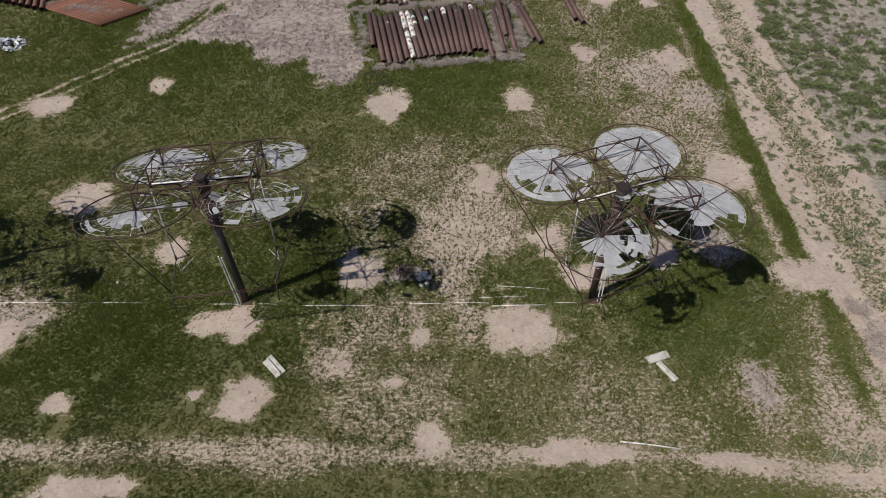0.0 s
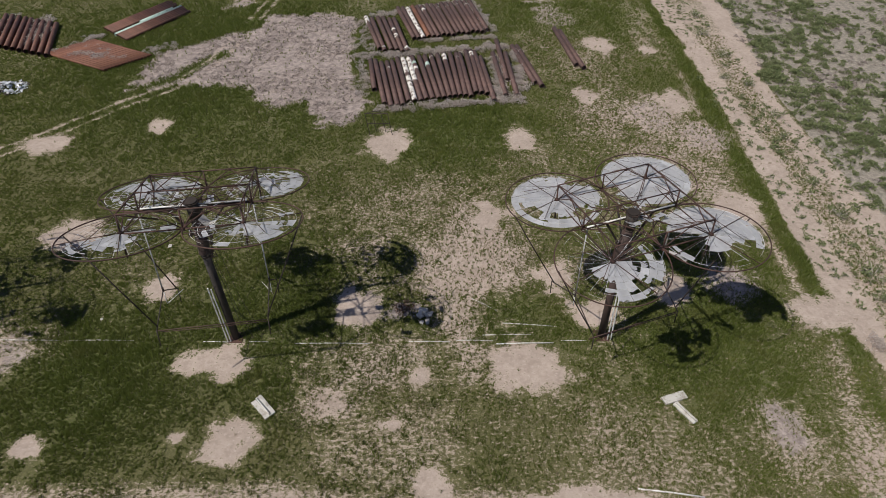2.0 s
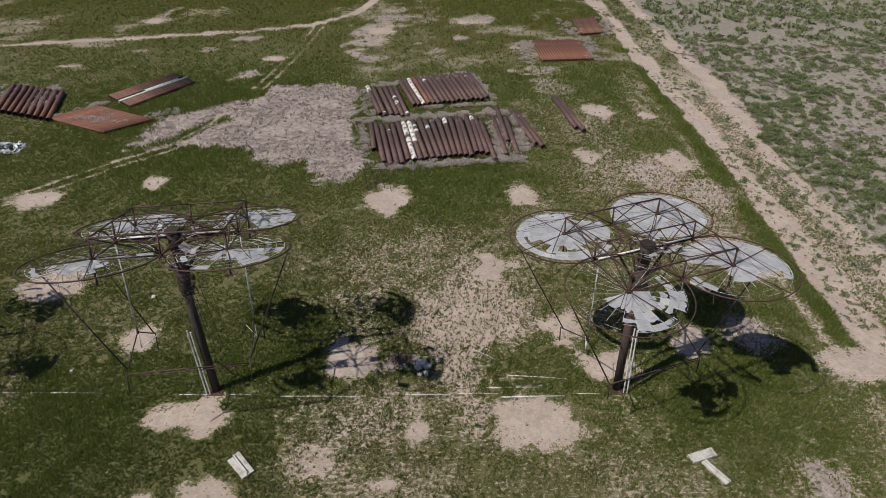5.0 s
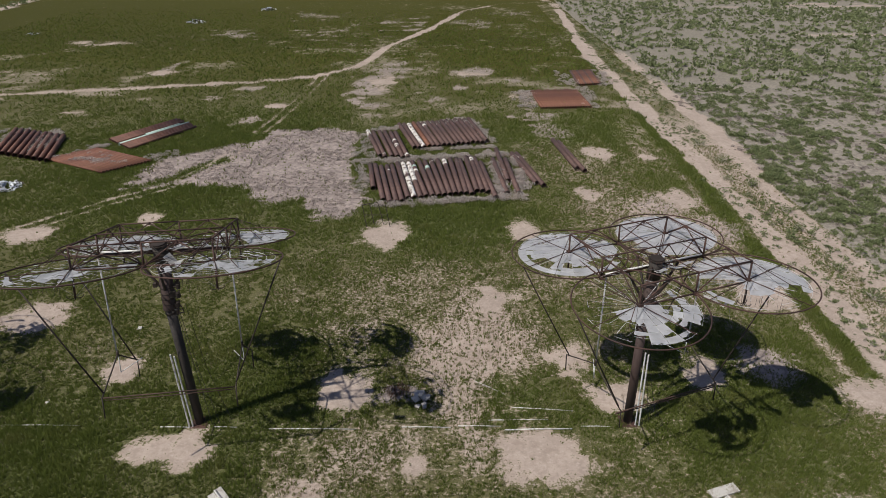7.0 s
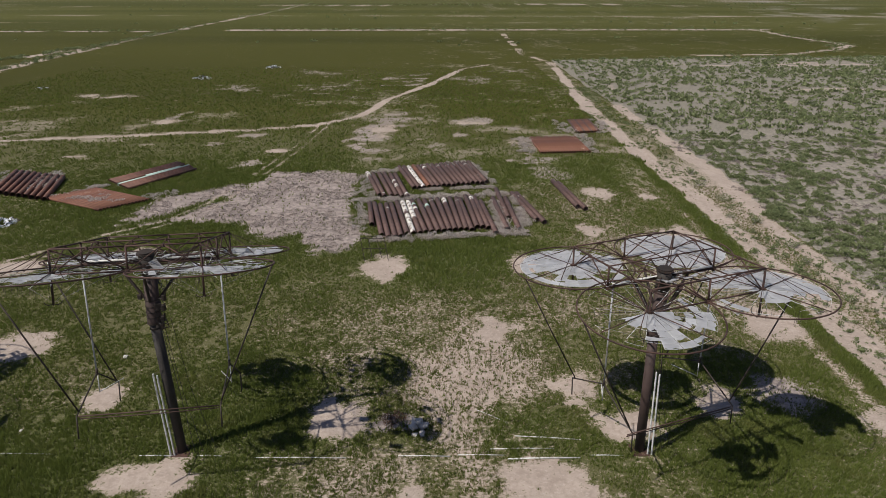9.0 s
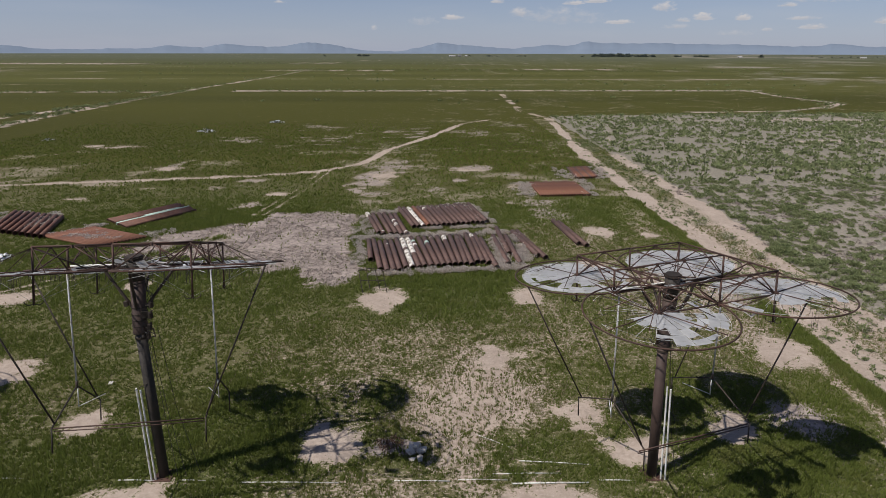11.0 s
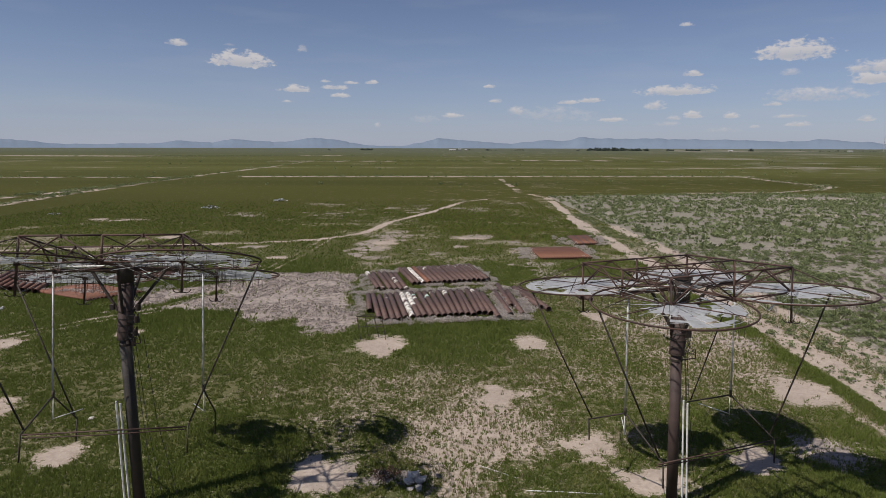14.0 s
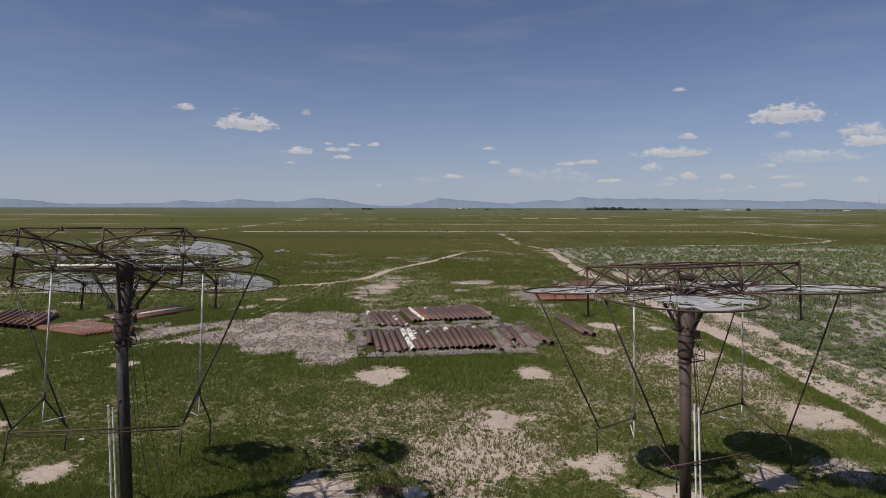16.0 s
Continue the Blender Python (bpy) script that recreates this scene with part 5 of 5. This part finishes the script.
def chunk(rnd, w, d, h, at):
    """An angular lump: the hull of points strewn near the faces of a block."""
    bm = bmesh.new()
    turn = rnd.uniform(0, 3.1)
    for k in range(15):
        p = [rnd.uniform(-1, 1) for _ in range(3)]
        p[k % 3] = math.copysign(1, p[k % 3])
        x, y = p[0] * w / 2, p[1] * d / 2
        bm.verts.new((at[0] + x * math.cos(turn) - y * math.sin(turn), at[1] + x * math.sin(turn) + y * math.cos(turn), max(0.0, at[2] + (p[2] + 1) * h / 2)))
    out = bmesh.ops.convex_hull(bm, input=bm.verts)
    bmesh.ops.delete(bm, geom=list({v for v in out["geom_interior"] if isinstance(v, bmesh.types.BMVert)}), context="VERTS")
    bm.verts.index_update()
    shape = [v.co.copy() for v in bm.verts], [tuple(v.index for v in f.verts) for f in bm.faces]
    bm.free()
    return shape


def rubble(x, y, pieces, seed, material=CONCRETE, label="pile of pale broken concrete lumps in the grass"):
    """pieces: width, depth, height and where each lump lies."""
    pile = tagged(new("rubble"), label, "rubble")
    pile.location = (x, y, 0)
    rnd = random.Random(seed)
    for w, d, h, *at in pieces:
        part("lump", chunk(rnd, w, d, h, at), material, pile)


rubble(-1.75, 35.9, [(0.9, 0.7, 0.5, -0.1, 0.35, 0), (0.75, 0.6, 0.42, 0.35, -0.05, 0), (0.6, 0.5, 0.4, -0.35, -0.15, 0), (0.55, 0.45, 0.34, 0.05, 0.1, 0.38), (0.6, 0.4, 0.25, 0.3, -0.75, 0), (0.4, 0.35, 0.2, -0.2, -0.8, 0)], 1)
SCRAP = "small white scrap lying in the grass"
rubble(-26.6, 44.7, [(0.5, 0.35, 0.16, 0, 0, 0)], 5, WHITE_BOARD, SCRAP)
rubble(-29.6, 35.6, [(0.34, 0.24, 0.1, 0, 0, 0)], 6, WHITE_BOARD, SCRAP)
rubble(36.4, 63.0, [(0.36, 0.26, 0.12, 0, 0, 0)], 7, WHITE_BOARD, "small white scrap on the dirt track")


def scrap_heap(x, y, size, count, seed, label):
    heap = tagged(new("scrap_heap"), label, "scrap")
    heap.location = (x, y, 0)
    rnd = random.Random(seed)
    for k in range(count):
        a, r = rnd.uniform(0, 6.28), size * math.sqrt(rnd.random())
        c = Vector((r * math.cos(a), r * math.sin(a) * 0.8, max(0.08, (1 - r / size) * size * 0.42 * rnd.uniform(0.4, 1))))
        w, verts = size * rnd.uniform(0.05, 0.17), []
        u = Vector((rnd.uniform(-1, 1), rnd.uniform(-1, 1), rnd.uniform(-0.35, 0.35))).normalized()
        v = u.cross(Vector((rnd.uniform(-0.4, 0.4), rnd.uniform(-0.4, 0.4), 1))).normalized()
        for i in range(3):
            for j in range(3):
                p = c + u * w * (i - 1) + v * w * 0.7 * (j - 1) + Vector((0, 0, rnd.uniform(-0.12, 0.16) * size * 0.3))
                verts.append((p.x, p.y, max(p.z, 0.0)))
        faces = [(i * 3 + j, i * 3 + j + 1, i * 3 + j + 4, i * 3 + j + 3) for i in range(2) for j in range(2)]
        part("crumpled_sheet", (verts, faces), ALUMINIUM if k % 3 else (DARK_TUBE if k % 2 else GALV), heap)
    return heap


scrap_heap(-58.0, 75.7, 2.4, 110, 1, "heap of crumpled shiny metal sheet and scrap")
scrap_heap(-78, 207, 3.2, 50, 2, "far heap of grey scrap in the grass")
scrap_heap(-62, 235, 3.0, 45, 3, "far heap of pale scrap in the grass")
scrap_heap(-118, 186, 2.2, 18, 4, "far heap of pale scrap in the grass")

stand = tagged(new("metal_stand"), "rusted bent steel stand on bare soil before the pipes", "metal stand")
stand.location = (-7.3, 64.3, 0)
for p, q in (((-1.1, 0, 0), (-1.5, 0.9, 1.7)), ((0.9, 0, 0), (0.5, 0.8, 1.75)), ((-0.5, 0.4, 0), (-0.9, 1.2, 1.7)), ((0.3, 0.5, 0), (-0.2, 1.3, 1.75))):
    part("leg", tube([tuple(1.35 * v for v in p), tuple(1.35 * v for v in q)], 0.042, 6), DARK_TUBE, stand)
for p, q in (((-1.5, 0.9, 1.65), (0.5, 0.8, 1.7)), ((-0.9, 1.2, 1.66), (-0.2, 1.3, 1.7)), ((-1.3, 0.5, 0.9), (0.7, 0.4, 0.95)), ((-1.5, 0.9, 1.65), (-0.9, 1.2, 1.66))):
    part("rail", tube([tuple(1.35 * v for v in p), tuple(1.35 * v for v in q)], 0.042, 6), DARK_TUBE, stand)

# ---- sagebrush, dry weeds and grass ----
def bush(x, y, r, h, seed, material=SAGE, label="grey-green sagebrush beside the dirt track", count=260):
    """One bush: woody stems and many small leaves in uneven lobes."""
    thing = tagged(new("sagebrush"), label, "bush", "bushes by the track")
    thing.location = (x, y, 0)
    rnd = random.Random(seed)
    stems, leaves, faces = [], [], []
    for k in range(9):
        a, q = rnd.uniform(0, 6.28), rnd.uniform(0.4, 0.85)
        tip = Vector((math.cos(a) * r * q, math.sin(a) * r * q, h * rnd.uniform(0.55, 0.9)))
        stems.append(tube([(0, 0, 0), tip * 0.5 + Vector((0, 0, 0.08 * h)), tip], 0.02 * r, 4))
        for j in range(count // 9):
            p = tip * rnd.uniform(0.55, 1.05) + Vector((rnd.gauss(0, 0.2), rnd.gauss(0, 0.2), rnd.gauss(0, 0.14))) * r
            p.z = max(p.z, 0.03)
            u = Vector((rnd.gauss(0, 1), rnd.gauss(0, 1), rnd.gauss(0.5, 0.8))).normalized()
            v = u.cross(Vector((rnd.gauss(0, 1), rnd.gauss(0, 1), rnd.gauss(0, 1)))).normalized()
            s, o = r * rnd.uniform(0.06, 0.14), len(leaves)
            leaves += [p - v * s * 0.5, p + v * s * 0.5, p + u * s * 1.3]
            faces.append((o, o + 1, o + 2))
    part("stems", joined(*stems), DRY, thing)
    part("leaves", (leaves, faces), material, thing)


for k, (x, y, r, h) in enumerate(((38.6, 77.9, 0.9, 0.7), (41.2, 76.3, 1.2, 0.9), (40.8, 63.5, 1.0, 0.8), (40.3, 54.5, 1.0, 0.8), (40.6, 49.0, 1.3, 0.9), (39.8, 40.5, 1.4, 1.0),
                                  (39.0, 37.5, 1.2, 0.9), (41.5, 68.0, 1.1, 0.8), (40.5, 85.0, 1.3, 0.9), (39.5, 33.0, 1.4, 1.0), (40.0, 92.0, 1.2, 0.9), (40.8, 99.0, 1.3, 0.9), (28.6, 18.9, 1.0, 0.7), (30.0, 18.4, 1.1, 0.8), (31.2, 19.2, 0.9, 0.7))):
    bush(x, y, r, h, 40 + k)

cand = np.stack([rng.uniform(43.5, 130, 15000), rng.uniform(20, 125, 15000)], 1)
thick = vnoise(cand[:, 0], cand[:, 1], 7, 31) * 0.5 + vnoise(cand[:, 0], cand[:, 1], 2.6, 35) * 0.5 + 0.22 * np.clip((52 - cand[:, 0]) / 5, 0, 1)
plan = fields(cand[:, 0], cand[:, 1])
keep = (plan[3] > 0.3) & (plan[0] < 0.4) & (np.clip(0.42 + 1.2 * (thick - 0.45), 0.10, 0.85) > rng.uniform(0, 1, 15000))
spots = [(x, y, r, r * 0.78) for (x, y), r in zip(cand[keep], (0.24 + 0.66 * rng.uniform(0, 1, keep.sum()) ** 1.8) * np.clip(0.6 + thick[keep] * 0.8, 0.6, 1.4))]
clumps("sage_scrub", [p for p in spots if p[0] < 66 and p[1] < 100], 130, 0.20, SAGE, "grey-green sagebrush scrub over pale soil", "scrub", 0.95, 0.7)
clumps("sage_scrub_beyond", [p for p in spots if p[0] >= 66 or p[1] >= 100], 80, 0.23, SAGE, "grey-green sagebrush scrub over pale soil", "scrub", 0.95, 0.7)
cand = np.stack([rng.uniform(44.5, 110, 6500), rng.uniform(20, 120, 6500)], 1)
keep = (fields(cand[:, 0], cand[:, 1])[3] > 0.4) & (vnoise(cand[:, 0], cand[:, 1], 4, 36) > 0.56)
clumps("dead_scrub", [(x, y, r, r * 0.55) for (x, y), r in zip(cand[keep], rng.uniform(0.2, 0.6, keep.sum()))], 42, 0.26, DEAD, "grey dead brush between the sagebrush", "scrub", 0.9, 0.8)
cand = np.stack([rng.uniform(45, 400, 40000), rng.uniform(20, 275, 40000)], 1)
thick = vnoise(cand[:, 0] * 0.8, cand[:, 1], 14, 32) * 0.5 + vnoise(cand[:, 0], cand[:, 1], 4, 37) * 0.5
plan = fields(cand[:, 0], cand[:, 1])
keep = (plan[3] > 0.4) & (plan[0] < 0.35) & ((cand[:, 1] > 125) | (cand[:, 0] > 130)) & (np.clip(0.5 + 1.3 * (thick - 0.45), 0.1, 1) > rng.uniform(0, 1, 40000))
far_spots = [(x, y, r, r * 0.75) for (x, y), r in zip(cand[keep], rng.uniform(0.35, 1.0, keep.sum()))]
clumps("far_scrub", far_spots, 14, 0.6, SAGE, "grey-green sagebrush scrub farther off", "scrub", 0.95, 0.7)
low = []
for k in range(4200):
    x, y = rng.uniform(34.8, 46.0), rng.uniform(18, 190)
    if vnoise(x, y, 5, 33) * 0.7 + vnoise(x, y, 1.6, 34) * 0.3 > (0.40 if 39.0 < x < 42.2 else 0.60):
        r = 0.1 + 0.3 * rng.random() ** 2
        low.append((x, y, r, r * 0.9))
for a, b in list(zip(FAR_BANK, FAR_BANK[1:])) + list(zip(FAR_BANK_LOW, FAR_BANK_LOW[1:])):
    for k in range(45):
        t = rng.random()
        r = rng.uniform(0.4, 1.3)
        low.append((a[0] + (b[0] - a[0]) * t + rng.normal(0, 2), a[1] + (b[1] - a[1]) * t, r, r * 0.8))
clumps("track_weeds", low, 26, 0.42, SAGE, "low green weeds between the wheel ruts", "weeds")

far_bushes = []
for line, n, wide, size in ((FAR_ROAD, 260, 5, 0.9), (FAR_ROAD_WEST, 120, 5, 0.9), (FAR_ROAD_TWO, 160, 14, 1.3), (FAR_ROAD_THREE, 160, 25, 1.6), (LOOP, 120, 6, 0.7)):
    for (ax, ay), (bx, by) in zip(line, line[1:]):
        for k in range(n // (len(line) - 1)):
            t, r = rng.random(), size * rng.uniform(0.4, 1.3)
            far_bushes.append((ax + (bx - ax) * t + rng.normal(0, 3), ay + (by - ay) * t + rng.normal(0, wide), r, r * 0.9))
for k in range(700):
    x, y = rng.uniform(-500, 700), rng.uniform(290, 1400)
    if vnoise(x * 0.4, y, 60, 83) > 0.6:
        far_bushes.append((x, y, rng.uniform(0.6, 1.7), rng.uniform(0.5, 1.5)))
clumps("far_bushes", far_bushes, 22, 0.5, SAGE, "scattered grey-green bushes along the far tracks", "bushes")

dry = []
for (x0, y0), (x1, y1), n, wide, size in (((-8.5, 69.6), (11, 72.4), 110, 0.7, 0.75), ((-10, 84.6), (9, 87.6), 120, 0.9, 0.8), ((-10.5, 74), (-12, 97), 70, 0.6, 0.7), ((-3, 89.5), (8, 91.2), 60, 0.5, 0.6),
                                  ((-11, 98.5), (4, 105), 90, 0.6, 0.7), ((7, 93), (5, 104), 60, 0.6, 0.7), ((7.5, 73), (7.5, 84), 70, 0.5, 0.8), ((10.6, 74), (10.6, 86), 60, 0.5, 0.8),
                                  ((36.2, 33), (38.5, 19), 70, 0.7, 0.8), ((-68, 90), (-70, 99), 40, 0.8, 0.7), ((-62, 90), (-63, 98), 40, 0.6, 0.8), ((-56, 86), (-52, 92), 50, 0.7, 0.6), ((-54, 88), (-50, 86), 40, 0.8, 0.5),
                                  ((-43, 85), (-41, 89), 40, 1.0, 0.6), ((-53, 85.5), (-46, 83.5), 70, 0.8, 0.75), ((-52, 88), (-49, 86.5), 30, 0.6, 0.6), ((-62, 88), (-61, 94), 30, 0.4, 0.8), ((16, 112), (16, 124), 50, 1.0, 0.7), ((28, 112), (28.5, 126), 50, 0.8, 0.7), ((27, 128), (26, 140), 40, 0.8, 0.7), ((34, 128), (36, 140), 40, 0.8, 0.7)):
    for k in range(n):
        t = rng.random()
        r = size * rng.uniform(0.45, 1.15)
        dry.append((x0 + (x1 - x0) * t + rng.normal(0, wide), y0 + (y1 - y0) * t + rng.normal(0, wide * 0.5), r, r * 0.75))
clumps("dry_weeds", dry, 120, 0.145, DRY, "grey dry tumbleweed caught round the pipe stacks", "weeds", 0.8, 1.0)

clumps("red_brush", [(-4.1, 36.9, 0.55, 0.3), (-3.4, 36.6, 0.6, 0.35), (-3.8, 36.2, 0.5, 0.25), (-2.9, 36.9, 0.4, 0.25), (-3.3, 37.3, 0.45, 0.25)], 220, 0.12, RED_WEED, "flattened red-brown dead brush beside the rubble", "brush", 0.9, 0.5)


def blades(name, count, x0, x1, y0, y1, tall, wide, per, label, loose=1.6, keep_from=0.26, fade=lambda y: 1.0):
    """Upright grass blades in tufts, with gaps, where the plan lets grass grow."""
    rng = np.random.default_rng(len(name) + count)
    x, y = rng.uniform(x0, x1, count), rng.uniform(y0, y1, count)
    bare, sparse, dead, sage, lush, far = fields(x, y)
    tuft = vnoise(x, y, 0.42, 41) * 0.5 + vnoise(x, y, 1.1, 42) * 0.3 + vnoise(x, y, 3.4, 44) * 0.2
    gap = keep_from + 0.30 * np.clip(sparse, 0, 1.3) - 0.16 * lush
    chance = np.clip((tuft - gap) / 0.10, 0, 1) * (1 - np.clip(bare * 1.7, 0, 1)) * (1 - 0.98 * dead) * (1 - np.clip(sage * 1.6, 0, 1)) * (0.8 + 0.4 * lush) * fade(y)
    ok = rng.random(count) < chance
    x, y, lush, sparse = (np.repeat(v[ok], per) for v in (x, y, lush, sparse))
    n = len(x)
    x, y = x + rng.normal(0, wide * loose, n), y + rng.normal(0, wide * loose, n)
    h = tall * rng.uniform(0.45, 1.15, n) * (0.6 + 0.85 * vnoise(x, y, 1.5, 43)) * (0.75 + 0.55 * lush) * (1 - 0.35 * np.clip(sparse, 0, 1))
    return blade_mesh(name, x, y, h, wide * rng.uniform(0.5, 1.2, n), rng, label)


def blade_mesh(name, x, y, h, w, rng, label, material=GRASS):
    n = len(x)
    a, lean = rng.uniform(0, 2 * np.pi, n), rng.normal(0, 0.28, (2, n))
    z = np.zeros(n)
    tri = np.stack([np.stack([x - w * np.cos(a), y - w * np.sin(a), z], 1), np.stack([x + w * np.cos(a), y + w * np.sin(a), z], 1),
                    np.stack([x + lean[0] * h, y + lean[1] * h, h], 1)], 1).reshape(-1, 3)
    return soup(name, tri, np.arange(n * 3), 3, material, label, "grass")


def lone_tufts(name, x0, x1, y0, y1, step, per, label, seed=77, material=GRASS, tall=0.25, wide=0.026, loose=0.07):
    """Small separate tufts, evenly strewn over the pale ground where grass is thin."""
    rng = np.random.default_rng(seed)
    gx, gy = np.meshgrid(np.arange(x0, x1, step), np.arange(y0, y1, step))
    x, y = (v.ravel() + rng.uniform(-0.48, 0.48, v.size) * step for v in (gx, gy))
    bare, sparse, dead, sage, lush, far = fields(x, y)
    thick = vnoise(x, y, 1.6, 71) * 0.5 + vnoise(x, y, 5, 72) * 0.5
    chance = np.clip(sparse * 2.2 - 0.5, 0, 1) * (0.35 + 0.95 * thick) * (1 - 0.94 * np.clip(bare * 1.4, 0, 1)) * (1 - 0.93 * dead) * (1 - np.clip(sage * 1.6, 0, 1))
    ok = rng.random(len(x)) < chance
    x, y = x[ok], y[ok]
    size = rng.uniform(0.55, 1.35, len(x)) * (0.75 + 0.5 * thick[ok])
    x, y, size = (np.repeat(v, per) for v in (x, y, size))
    n = len(x)
    x, y = x + rng.normal(0, loose, n) * size, y + rng.normal(0, loose, n) * size
    return blade_mesh(name, x, y, tall * size * rng.uniform(0.5, 1.2, n), wide * rng.uniform(0.6, 1.2, n), rng, label, material)


lone_tufts("grass_tufts", -46, 44, 14, 92, 0.42, 11, "separate dark green tufts on pale soil")
lone_tufts("dry_stalks", -46, 44, 14, 92, 0.42, 9, "pale dry grass stalks between the green tufts", 78, STRAW, 0.26, 0.018, 0.1)
blades("grass_near", 290000, -54, 36, 13, 58, 0.28, 0.026, 5, "knee-high green grass in uneven tufts", keep_from=0.25, fade=lambda y: np.clip((58 - y) / 5, 0, 1))
blades("grass_middle", 250000, -76, 37, 53, 120, 0.32, 0.042, 4, "green grass in uneven tufts round the pipes", keep_from=0.20, fade=lambda y: np.clip((y - 53) / 5, 0, 1) * np.clip((120 - y) / 26, 0, 1))
blades("grass_far", 80000, -130, 60, 95, 240, 0.62, 0.10, 3, "distant green grass in uneven tufts", keep_from=0.18, fade=lambda y: np.clip((y - 95) / 25, 0, 1) * np.clip((240 - y) / 80, 0, 1))
yard_spots = []
for k in range(9000):
    x, y = rng.uniform(-42, -9), rng.uniform(66, 101)
    yard_spots.append((x, y))
yard_spots = np.array(yard_spots)
ok = (fields(yard_spots[:, 0], yard_spots[:, 1])[2] > 0.5) & (vnoise(yard_spots[:, 0], yard_spots[:, 1], 3, 61) > 0.35)
clumps("yard_litter", [(x, y, r, r * 0.5) for (x, y), r in zip(yard_spots[ok], rng.uniform(0.08, 0.34, ok.sum()))], 14, 0.3, DEAD, "low grey dead weeds over the trampled yard", "weeds", 0.8, 0.6)
